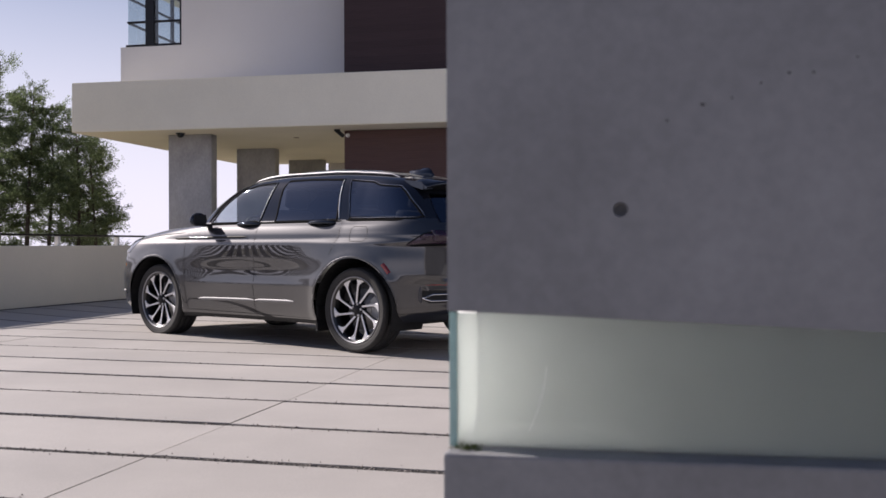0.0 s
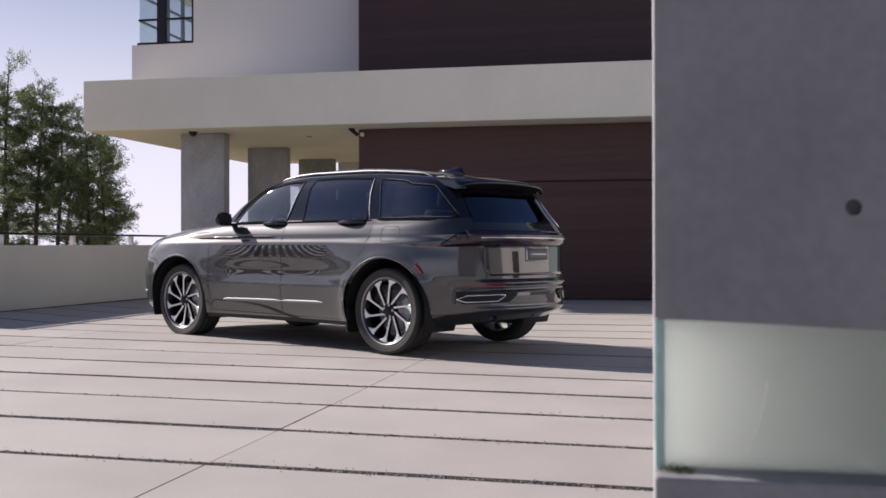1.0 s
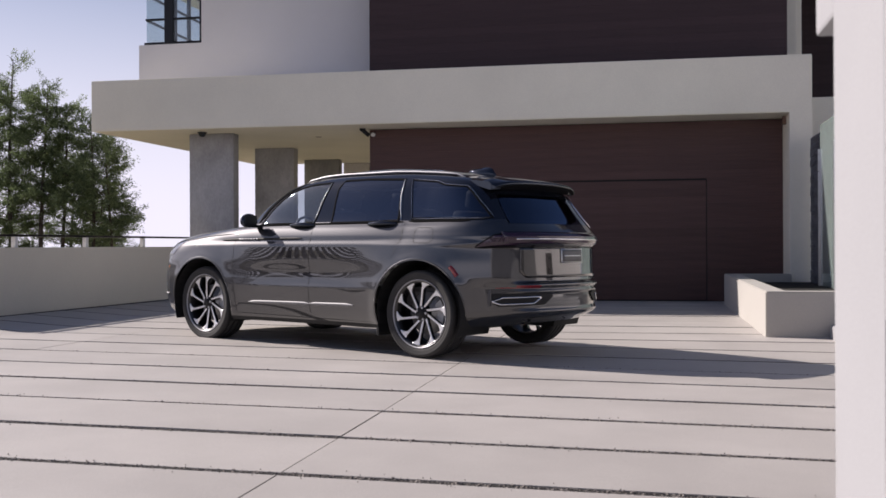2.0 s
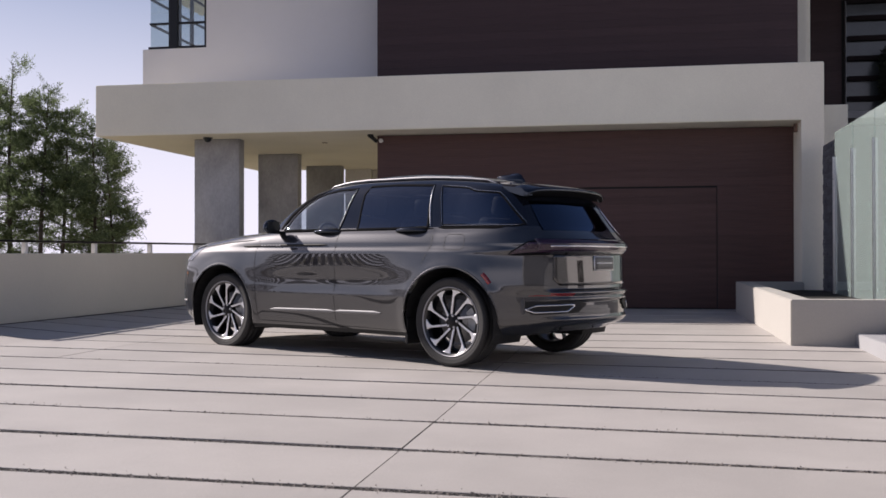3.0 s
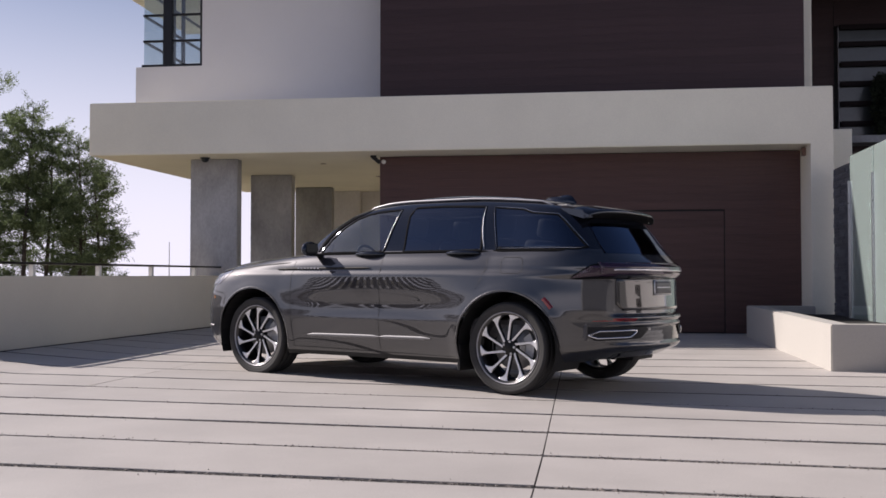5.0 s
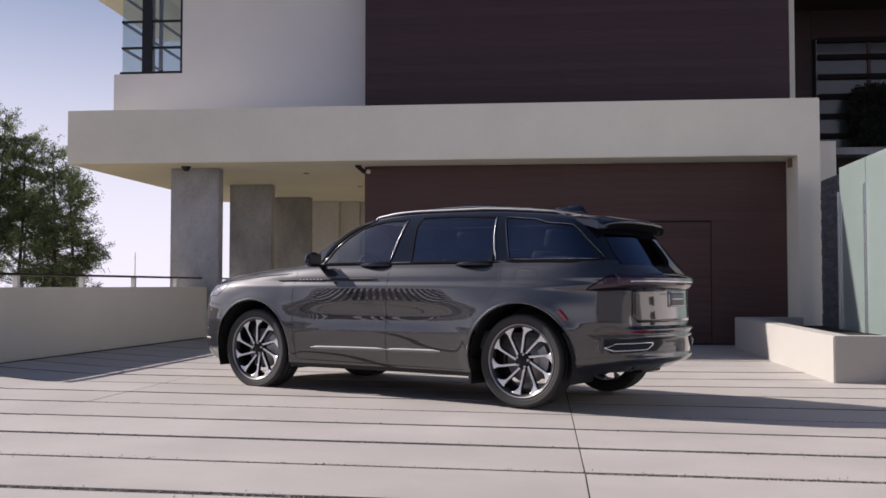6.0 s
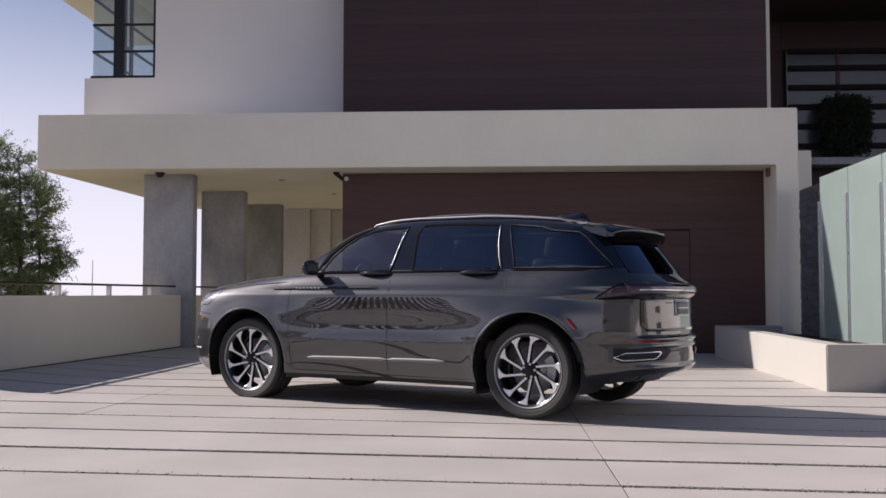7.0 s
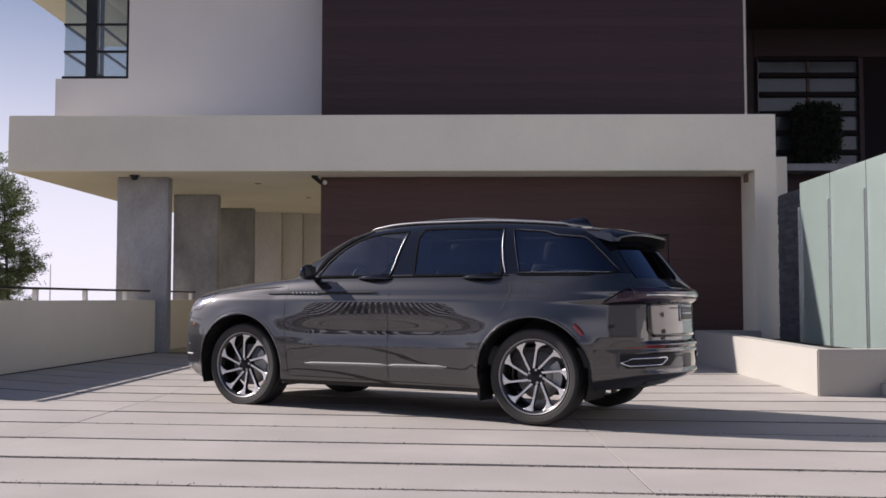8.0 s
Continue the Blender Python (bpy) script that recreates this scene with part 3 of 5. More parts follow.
def build_entrance():
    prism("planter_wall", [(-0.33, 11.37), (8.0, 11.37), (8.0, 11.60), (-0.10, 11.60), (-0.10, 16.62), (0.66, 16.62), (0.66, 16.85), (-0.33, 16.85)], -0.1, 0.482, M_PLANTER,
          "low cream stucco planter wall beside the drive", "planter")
    prism("planter_soil", [(-0.097, 11.603), (8.0, 11.603), (8.0, 16.617), (-0.097, 16.617)], -0.1, 0.36, M_SOIL, "dark soil filling the planter", "soil", 0)
    for i, (x, z) in enumerate(((0.31, 0.135), (0.66, 0.275), (1.02, 0.41))):
        prism("entrance_step_%d" % (i + 1), [(x, 6.2), (8.0, 6.2), (8.0, 11.366), (x, 11.366)], -0.1 if i == 0 else 0.135 * i + 0.002, z, M_WHITE,
              "pale rendered entrance step", "step", 0.008, False)
    # screen of slate between pier and glass
    base = structure("slate_screen", box((0.965, 15.50, 0.3), (1.10, 16.62, 2.64), 0.0), M_DARKMET, "dark blue-grey stacked slate screen", "wall")
    n = 46
    for k in range(n):
        z = 0.36 + k * 2.27 / n
        ya = 15.50
        while ya < 16.60:
            yb = min(16.62, ya + random.uniform(0.25, 0.5))
            if yb > 16.50:
                yb = 16.62
            part("stone", box((0.945 - random.uniform(0, 0.014), ya + 0.002, z), (0.97, yb - 0.002, z + 2.27 / n - 0.004), 0.002, segs=1), M_SLATE, base)
            ya = yb
    # glass fence: frosted panels on steel fins
    fence = tagged(empty("glass_fence", pose(0.89, 15.46, 0.40)), "frosted greenish glass fence panels standing in the planter", "fence")
    y = 0.0
    w = 1.20
    for k in range(3):
        part("glass_panel", box((0.0, y - w + 0.012, 0.0), (0.016, y - 0.012, 2.295), 0.003), M_FROST, fence, "frosted glass panel")
        part("fin", box((-0.03, y - 0.012, 0.0), (0.05, y + 0.012, 1.95), 0.003), M_STEEL, fence, "steel fin between panels")
        y -= w


build_entrance()


# the court at the back with its dim window
def build_court():
    structure("wall_court_left", box((1.0, 19.2, -0.1), (1.2, 30.0, 7.0), 0.0), M_STUCCO, "side wall of the back court", "wall")
    structure("wall_court_back", box((1.2, 23.12, -0.1), (9.0, 23.4, 8.0), 0.0), M_TRIM, "dark wall core of the back court", "wall")
    w = tagged(empty("window_2", pose(2.55, 23.0, 3.95)), "wide dim window with dark horizontal bars", "window", kind="structure")
    for x, w2, mat in ((0.0, 0.009, M_STRIP), (2.24, 0.05, M_WOOD)):
        part("window_frame", box((x - w2, -0.06, 0), (x + w2, 0.04, 2.38), 0.004), mat, w)
    part("mullion", box((1.08, 0.02, 0), (1.15, 0.05, 2.36), 0.004), M_WOODR, w)
    zs = [-0.11 + 0.425 * k for k in range(6)] + [2.38]
    for k, z in enumerate(zs):
        part("window_frame" if k in (0, 6) else "glazing_bar", box((0.05, -0.05, z - 0.052), (2.19, 0.019, z + 0.052), 0.004), M_BAR, w)
    for za, zb in zip(zs, zs[1:]):
        part("pane", box((0.017, 0.055, za + 0.053), (2.19, 0.065, zb - 0.053)), M_PANE2, w)
    structure("court_sill", box((2.0, 22.35, 3.78), (9.0, 22.95, 3.93), 0.008), M_CONC, "grey stone sill under the dim window", "sill")


M_BAR = surface("near_black_timber_bar", (0.020, 0.015, 0.017), 0.85, vary=0.2, bump=0.05, spec=0.2)
M_PANE2 = surface("dull_reflecting_pane", (0.055, 0.065, 0.072), 0.2, vary=0.15, scale=1.5, bump=0.0, coat=0.3)
build_court()


# the near wall that the camera passes
def panel_with_hole(x0, x1, z0, z1, y, thick, hx, hz, r, depth):
    """A flat panel facing -y with one round recess in it."""
    b = bmesh.new()
    n = 32
    q = r * 3
    ring = [b.verts.new((hx + r * math.cos(2 * math.pi * k / n), y, hz + r * math.sin(2 * math.pi * k / n))) for k in range(n)]
    deep = [b.verts.new((hx + r * 0.86 * math.cos(2 * math.pi * k / n), y + depth, hz + r * 0.86 * math.sin(2 * math.pi * k / n))) for k in range(n)]
    sq = []
    for k in range(n):
        c, s = math.cos(2 * math.pi * k / n), math.sin(2 * math.pi * k / n)
        m = max(abs(c), abs(s))
        sq.append(b.verts.new((hx + q * c / m, y, hz + q * s / m)))
    for k in range(n):
        j = (k + 1) % n
        b.faces.new((ring[k], ring[j], sq[j], sq[k]))
        b.faces.new((ring[j], ring[k], deep[k], deep[j]))
    b.faces.new(deep)
    bmesh.ops.recalc_face_normals(b, faces=b.faces)
    for a0, a1, c0, c1 in ((x0, hx - q, z0, z1), (hx + q, x1, z0, z1), (hx - q, hx + q, z0, hz - q), (hx - q, hx + q, hz + q, z1)):
        b.faces.new([b.verts.new(p) for p in ((a0, y, c0), (a1, y, c0), (a1, y, c1), (a0, y, c1))])
    yb = y + thick
    for p in (((x0, y, z0), (x0, y, z1), (x0, yb, z1), (x0, yb, z0)), ((x0, y, z0), (x0, yb, z0), (x1, yb, z0), (x1, y, z0)), ((x0, y, z1), (x1, y, z1), (x1, yb, z1), (x0, yb, z1))):
        b.faces.new([b.verts.new(v) for v in p])
    for v in b.verts:
        if v.co.z == z0 or abs(v.co.z - z0) < 1e-6:
            v.co.z -= 0.040 * (v.co.x - x0)          # its lower edge runs a little downhill
    return b


# Back of the cavity toned darker, so the light seems to fade along it.
M_CAVITY = surface("fade_toned_lining", (0.40, 0.44, 0.40), 0.8, vary=0.12, scale=6, bump=0.05)
M_PIT = surface("painted_pit_shade", (0.07, 0.07, 0.073), 0.85, vary=0.2, bump=0.2)


def build_near_wall():
    x0, y0, yc = -1.2435, 1.552, 1.585
    structure("wall_near_front", panel_with_hole(x0, 7.0, 0.812, 2.6, y0, 0.03, -0.968, 0.972, 0.0115, 0.022), M_CONC2, "smooth dark concrete wall face with a small tie hole", "wall")
    structure("wall_near_base", box((x0, y0 - 0.04, -0.3), (7.0, yc - 0.003, 0.590), 0.006), M_CONC2, "dark concrete base under the glass strip", "wall")
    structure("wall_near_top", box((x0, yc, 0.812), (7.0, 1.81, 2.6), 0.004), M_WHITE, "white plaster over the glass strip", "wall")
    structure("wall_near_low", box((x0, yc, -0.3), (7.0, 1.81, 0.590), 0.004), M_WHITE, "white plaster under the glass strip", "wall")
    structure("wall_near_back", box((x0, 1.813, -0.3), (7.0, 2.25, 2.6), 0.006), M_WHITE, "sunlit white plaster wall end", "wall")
    # Hidden panel added to cover the white back that the car would mirror.
    structure("wall_near_rear", box((x0 + 0.09, 2.2535, -0.3), (7.0, 2.29, 1.392), 0.004), M_CONC2, "unseen dark panel added behind the near wall to darken the car's reflections", "wall")
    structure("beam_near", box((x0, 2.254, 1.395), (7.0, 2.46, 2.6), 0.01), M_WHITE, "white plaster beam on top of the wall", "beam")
    ob = structure("glass_strip", box((x0 + 0.004, y0 + 0.008, 0.594), (5.0, y0 + 0.022, 0.808), 0.002), M_FROSTN, "frosted glass strip in the dark concrete wall", "glass strip")
    # Two added panels: a dark back for the fade, a white floor that brightens.
    part("added_lining", box((x0 + 0.02, 1.800, 0.598), (3.0, 1.808, 0.806)), M_CAVITY, ob, "greenish grey panel added behind the glass to deepen the fade of light")
    part("added_lining", box((x0 + 0.02, y0 + 0.03, 0.5915), (3.0, 1.799, 0.597)), M_LINING, ob, "white panel added behind the glass to bounce light")
    end = part("glass_edge", box((x0 + 0.003, y0 + 0.025, 0.594), (x0 + 0.006, 1.80, 0.808), 0.0), M_ENDGL, ob, "greenish glass end of the strip")
    part("glass_corner", box((x0 + 0.001, y0 + 0.006, 0.592), (x0 + 0.014, y0 + 0.024, 0.81), 0.003), M_EDGE, ob, "polished greenish glass corner")
    pts = [(-1.085 - 0.028 * (k / 10) ** 1.7, y0 + 0.0075, 0.725 - 0.105 * k / 10) for k in range(11)]
    part("scratch", tube(pts, [0.0003 + 0.0006 * math.sin(math.pi * min(1, (k + 0.5) / 11)) for k in range(11)], 5), M_LINING, ob, "fine pale scratch")
    # dark discs on the concrete face, painting the shade inside small pits
    rnd = random.Random(4)
    wall = bpy.data.objects["wall_near_front"]
    for k in range(9):
        x, z = -0.89 + 0.044 * k + rnd.uniform(-0.012, 0.012), 1.115 + 0.0135 * k + rnd.uniform(-0.008, 0.008)
        r = rnd.uniform(0.0019, 0.0036)
        b = bmesh.new()
        c = b.verts.new((x, y0 - 0.0004, z))
        n = 9
        ring = [b.verts.new((x + r * rnd.uniform(0.7, 1.3) * math.cos(2 * math.pi * j / n), y0 - 0.0001, z + r * rnd.uniform(0.6, 1.1) * math.sin(2 * math.pi * j / n))) for j in range(n)]
        for j in range(n):
            b.faces.new((c, ring[j], ring[(j + 1) % n]))
        part("pit", b, M_PIT, wall, "small dark disc painted for a pit in the concrete")
    # moss in the corner of the ledge
    verts, faces = [], []
    for _ in range(260):
        p = Vector((x0 + 0.035 + rnd.gauss(0, 0.012), y0 - 0.006 + rnd.gauss(0, 0.006), 0.591 + abs(rnd.gauss(0, 0.0035))))
        d = Vector((rnd.gauss(0, 1), rnd.gauss(0, 1), rnd.gauss(0.6, 0.6))).normalized()
        u = d.cross(Vector((rnd.gauss(0, 1), rnd.gauss(0, 1), rnd.gauss(0, 1)))).normalized()
        i = len(verts)
        verts += [tuple(p - u * 0.001), tuple(p + u * 0.001), tuple(p + d * rnd.uniform(0.003, 0.006))]
        faces.append((i, i + 1, i + 2))
    me = bpy.data.meshes.new("moss")
    me.from_pydata(verts, [], faces)
    me.materials.append(M_MOSS)
    tagged(new("moss", me), "small tuft of moss on the concrete ledge", "moss", kind="stuff")


build_near_wall()

# ---- the car ----
XF = keyed([(0.180, 2.09), (0.260, 2.28), (0.360, 2.37), (0.550, 2.40), (0.750, 2.385), (0.900, 2.355), (1.010, 2.30), (1.058, 2.20), (1.092, 2.05), (1.118, 1.89), (1.142, 1.65),
            (1.160, 1.38), (1.172, 1.26), (1.200, 1.19), (1.331, 1.00), (1.512, 0.67), (1.602, 0.43), (1.657, 0.19), (1.692, -0.04), (1.712, -0.30), (1.717, -0.42)])
XR = keyed([(0.180, -1.930), (0.270, -2.100), (0.350, -2.270), (0.385, -2.325), (0.440, -2.348), (0.520, -2.352), (0.640, -2.346), (0.800, -2.333), (0.950, -2.328), (0.985, -2.365),
            (1.045, -2.380), (1.085, -2.340), (1.130, -2.285), (1.180, -2.225), (1.472, -1.980), (1.522, -1.910), (1.562, -1.800), (1.612, -1.550), (1.667, -1.120), (1.697, -0.780), (1.712, -0.580), (1.717, -0.500)])
WD = keyed([(0.180, 0.80), (0.240, 0.885), (0.310, 0.920), (0.420, 0.938), (0.520, 0.943), (0.700, 0.951), (0.860, 0.968), (0.960, 0.970), (1.020, 0.955), (1.080, 0.932), (1.130, 0.905),
            (1.170, 0.870), (1.200, 0.850), (1.418, 0.770), (1.552, 0.700), (1.612, 0.62), (1.667, 0.46), (1.697, 0.31), (1.712, 0.17), (1.717, 0.06)])
NF = keyed([(0.200, 10.0), (0.400, 13.0), (0.900, 13.0), (1.020, 10.0), (1.120, 7.0), (1.180, 9.0), (1.522, 10.0), (1.622, 5.0), (1.717, 3.0)])
NR = keyed([(0.200, 7.0), (0.900, 7.0), (1.050, 7.5), (1.200, 10.0), (1.522, 10.0), (1.622, 5.0), (1.717, 3.0)])
PW = 2.3
HUBS, HUB_Z, ARCH = (1.452, -1.395), 0.388, 0.458


STEP = keyed([(0.345, 0.0), (0.385, -0.026), (0.420, -0.036), (0.446, -0.014), (0.570, -0.012), (0.588, -0.032), (0.605, -0.016), (0.620, -0.015), (0.636, -0.040), (0.650, -0.036), (0.664, 0.0)])


def rear_step(y, z):
    """Ledges of the rear bumper, fading out towards the flanks."""
    k = min(1.0, max(0.0, (0.72 - abs(y)) / 0.20))
    return STEP(z) * k * k * (3 - 2 * k)


def side_shape(x, z):
    """What the flank adds to the plain hull: arch lips, a ridge along the doors and a crease below the belt."""
    d = 0.0
    for hx in HUBS:
        r = math.hypot(x - hx, z - HUB_Z)
        if z < 1.05:
            d += 0.007 * math.exp(-((r - ARCH - 0.01) / 0.05) ** 2)
    door = max(0.0, 1 - (abs(x + 0.05) / 1.12) ** 2.2)
    if z > 0.592:
        d += 0.030 * door * max(0.0, (0.750 - z) / 0.158) ** 2
    else:
        d += 0.030 * door * max(0.0, 1 - (0.592 - z) / 0.30)
    for hx in HUBS:
        d += 0.016 * math.exp(-((math.hypot(x - hx, z - HUB_Z - 0.12) - 0.34) / 0.26) ** 2) * (min(1.0, max(0.0, (z - 0.40) / 0.25)) if z < 0.98 else max(0.0, 1 - (z - 0.98) / 0.1))
    # upright towards both ends, tucked under along the doors; the bumper's corner stays as it is
    corner = min(1.0, max(0.0, (-1.85 - x) / 0.2)) * min(1.0, max(0.0, (0.70 - z) / 0.08))
    d += 0.125 * min(1.0, (abs(x) / 0.97) ** 2.4) * min(0.31, max(0.0, 0.96 - z)) * (1 - corner)
    if z > 0.70:                            # the shoulder leans in towards both ends
        d -= 0.125 * min(1.0, abs(x + 0.05) / 1.15) ** 3 * min(z - 0.70, 0.35) ** 1.5 * (1 - 0.7 * min(1.0, max(0.0, (-1.35 - x) / 0.5)))
    d -= 0.008 * math.exp(-((z - 1.02) / 0.025) ** 2) * max(0.0, 1 - (abs(x + 0.3) / 1.9) ** 6)
    return d


def hull_mid(z):
    return (XF(z) + XR(z)) / 2


def side_y(x, z):
    """Half width of the hull at length x and height z."""
    xm, w = hull_mid(z), WD(z)
    u, n = ((x - xm) / (XF(z) - xm), NF(z)) if x > xm else ((xm - x) / (xm - XR(z)), NR(z))
    return w * max(0.0, 1 - min(1, u) ** n) ** (1 / PW) + side_shape(x, z)


def end_x(y, z, rear=True):
    """Length of the hull's end at half width y and height z."""
    xm, w = hull_mid(z), WD(z)
    v = min(1.0, abs(y) / w)
    if rear:
        return xm - (xm - XR(z)) * (1 - v ** PW) ** (1 / NR(z)) + rear_step(y, z)
    return xm + (XF(z) - xm) * (1 - v ** PW) ** (1 / NF(z))


LOW = keyed([(-2.45, 0.345), (-2.2, 0.318), (-1.85, 0.285), (-1.0, 0.245), (0.9, 0.245), (1.85, 0.20), (2.02, 0.21), (2.10, 0.275), (2.4, 0.30)])


def low_edge(x):
    return LOW(x)


def inside(poly, a, b):
    c = False
    for (x0, y0), (x1, y1) in zip(poly, poly[1:] + poly[:1]):
        if (y0 > b) != (y1 > b) and a < (x1 - x0) * (b - y0) / (y1 - y0) + x0:
            c = not c
    return c


WIN_FRONT = [(0.690, 1.178), (-0.055, 1.182), (-0.145, 1.562), (0.085, 1.553), (0.225, 1.528), (0.335, 1.494), (0.475, 1.412), (0.600, 1.305)]
WIN_REAR = [(-0.285, 1.180), (-1.082, 1.184), (-1.055, 1.36), (-1.035, 1.562), (-0.60, 1.580), (-0.300, 1.577), (-0.265, 1.50)]
WIN_QUART = [(-1.228, 1.200), (-1.965, 1.197), (-2.015, 1.208), (-1.80, 1.425), (-1.735, 1.476), (-1.51, 1.497), (-1.42, 1.528), (-1.125, 1.556)]
SCREEN = [(0.68, 1.20), (0.50, 1.573), (-0.50, 1.573), (-0.68, 1.20)]
REARGL = [(0.635, 1.155), (0.57, 1.410), (-0.57, 1.410), (-0.635, 1.155)]


def build_hull(car):
    zs = [0.18 + 0.0125 * i for i in range(69)]
    zs += [1.035 + 0.0085 * i for i in range(1, 20)]
    zs += [1.2 + 0.0185 * i for i in range(1, 23)]
    zs += [1.612 + 0.007 * i for i in range(1, 15)] + [1.713, 1.7155, 1.717]
    # columns: fixed shares of the length along the flank, then fixed shares of the width round the ends
    us = [-0.93 + 1.86 * i / 150 for i in range(151)]
    ends = 22
    b = bmesh.new()
    grid = []
    for z in zs:
        xm, xf, xr, w = hull_mid(z), XF(z), XR(z), WD(z)
        row = []
        y9 = w * (1 - 0.93 ** NF(z)) ** (1 / PW)
        y8 = w * (1 - 0.93 ** NR(z)) ** (1 / PW)
        pts = []
        for k in range(ends):                               # front centre to flank
            y = y9 * k / ends
            pts.append((end_x(y, z, False), y))
        for u in us[::-1]:
            x = xm + u * ((xf - xm) if u > 0 else (xm - xr))
            n = NF(z) if u > 0 else NR(z)
            y = w * (1 - abs(u) ** n) ** (1 / PW) + side_shape(x, z)
            pts.append((x + (rear_step(y, z) if u < -0.8 else 0.0), y))
        for k in range(ends - 1, -1, -1):
            y = y8 * k / ends
            pts.append((end_x(y, z, True), y))
        for x, y in pts:
            row.append((x, y, z))
        for x, y in pts[-2:0:-1]:
            row.append((x, -y, z))
        grid.append(row)
    V = [[Vector(p) for p in row] for row in grid]
    n = len(V[0])
    cut = set()
    for i in range(len(V) - 1):
        for j in range(n):
            c = (V[i][j] + V[i][(j + 1) % n] + V[i + 1][j] + V[i + 1][(j + 1) % n]) / 4
            if c.z < low_edge(c.x):
                cut.add((i, j))
            elif abs(c.y) > 0.55 and min(math.hypot(c.x - hx, c.z - HUB_Z) for hx in HUBS) < ARCH:
                cut.add((i, j))
            elif abs(c.y) > 0.5 and any(inside(p, c.x, c.z) for p in (WIN_FRONT, WIN_REAR, WIN_QUART)) and c.z < 1.60:
                cut.add((i, j))
            elif c.x > 0.25 and abs(c.y) < 0.75 and inside(SCREEN, c.y, c.z):
                cut.add((i, j))
            elif c.x < -1.7 and inside(REARGL, c.y, c.z):
                cut.add((i, j))
    # pull the cut edge of the wheel openings onto a true circle
    for i, j in cut:
        for a, bb in ((i, j), (i, (j + 1) % n), (i + 1, j), (i + 1, (j + 1) % n)):
            p = V[a][bb]
            for hx in HUBS:
                dx, dz = p.x - hx, p.z - HUB_Z
                r = math.hypot(dx, dz)
                if abs(r - ARCH) < 0.03 and r > 0:
                    x, z = hx + dx * ARCH / r, HUB_Z + dz * ARCH / r
                    if z > 0.18:
                        V[a][bb] = Vector((x, math.copysign(side_y(x, z), p.y), z))
    N = [[None] * n for _ in V]
    for i in range(len(V)):
        for j in range(n):
            du = V[i][(j + 1) % n] - V[i][j - 1]
            dv = V[min(i + 1, len(V) - 1)][j] - V[max(i - 1, 0)][j]
            k = du.cross(dv)
            o = Vector((V[i][j].x * 0.2, V[i][j].y, 0.3 if V[i][j].z > 1.6 else 0))
            N[i][j] = (k if k.dot(o) > 0 else -k).normalized() if k.length > 1e-9 else Vector((0, 0, 1))
    groups = {}

    def which(c):
        s = "left" if c.y > 0 else "right"
        if c.z > 1.62 and -1.15 < c.x < 0.22 and abs(c.y) < 0.47:
            return "sunroof"
        if c.z > 1.188 and not c.x > 1.1:
            return "roof"
        if c.z < 0.278 and abs(c.x) < 1.0:
            return "sill"
        if abs(c.y) > 0.5 and -0.095 < c.x < 0.94 and c.z > 0.30:
            return "front_door_" + s
        if abs(c.y) > 0.5 and -1.14 < c.x < -0.095 and c.z > 0.30 and math.hypot(c.x - HUBS[1], c.z - HUB_Z) > ARCH + 0.035:
            return "rear_door_" + s
        if c.x > 1.15 and c.z > 1.05 and abs(c.y) < 0.80:
            return "bonnet"
        if c.x < -1.9 and abs(c.y) < 0.745 and c.z > 0.655:
            return "tailgate"
        if c.x < -2.02 and c.z < 0.655 and abs(c.y) < 2 and not (c.z > 0.6 and c.x > -2.1):
            return "rear_bumper"
        if c.x > 1.99 and c.z < 0.80:
            return "front_bumper"
        if c.x > 2.0 and abs(c.y) < 0.70 and c.z > 0.79:
            return "nose_panel"
        return ("front_fender_" if c.x > 0 else "rear_quarter_") + s

    for i in range(len(V) - 1):
        for j in range(n):
            if (i, j) in cut:
                continue
            q = [(i, j), (i, (j + 1) % n), (i + 1, (j + 1) % n), (i + 1, j)]
            c = sum((V[a][d] for a, d in q), Vector()) / 4
            groups.setdefault(which(c), []).append(q)
    looks = {"roof": (M_BLACKP, "roof", "gloss black roof and pillars"), "sill": (M_TRIM, "sill", "satin black sill"),
             "sunroof": (M_CARGL, "sunroof", "dark tinted glass roof"),
             "tailgate": (M_PAINT, "tailgate", ""), "bonnet": (M_PAINT, "bonnet", ""), "nose_panel": (M_PAINT, "nose_panel", ""),
             "rear_bumper": (M_PAINT, "rear_bumper", ""), "front_bumper": (M_PAINT, "front_bumper", "")}
    made = {}
    for g, quads in groups.items():
        bb = bmesh.new()
        seen = {}
        for q in quads:
            vs = []
            for k in q:
                if k not in seen:
                    seen[k] = bb.verts.new(V[k[0]][k[1]])
                vs.append(seen[k])
            bb.faces.new(vs)
        if g == "sunroof":
            top = [seen[(len(V) - 1, j)] for j in range(n) if (len(V) - 1, j) in seen]
            if len(top) == n:
                bb.faces.new(top[::-1])
        bmesh.ops.recalc_face_normals(bb, faces=bb.faces)
        if g.endswith(("_left", "_right")):
            mat, name, label = M_PAINT, g.rsplit("_", 1)[0], ""
        else:
            mat, name, label = looks[g]
        ob = part(name, bb, mat, car, label, smooth=True)
        ob.data.normals_split_custom_set_from_vertices([N[k[0]][k[1]] for k in seen])
        made[g] = ob
    return made


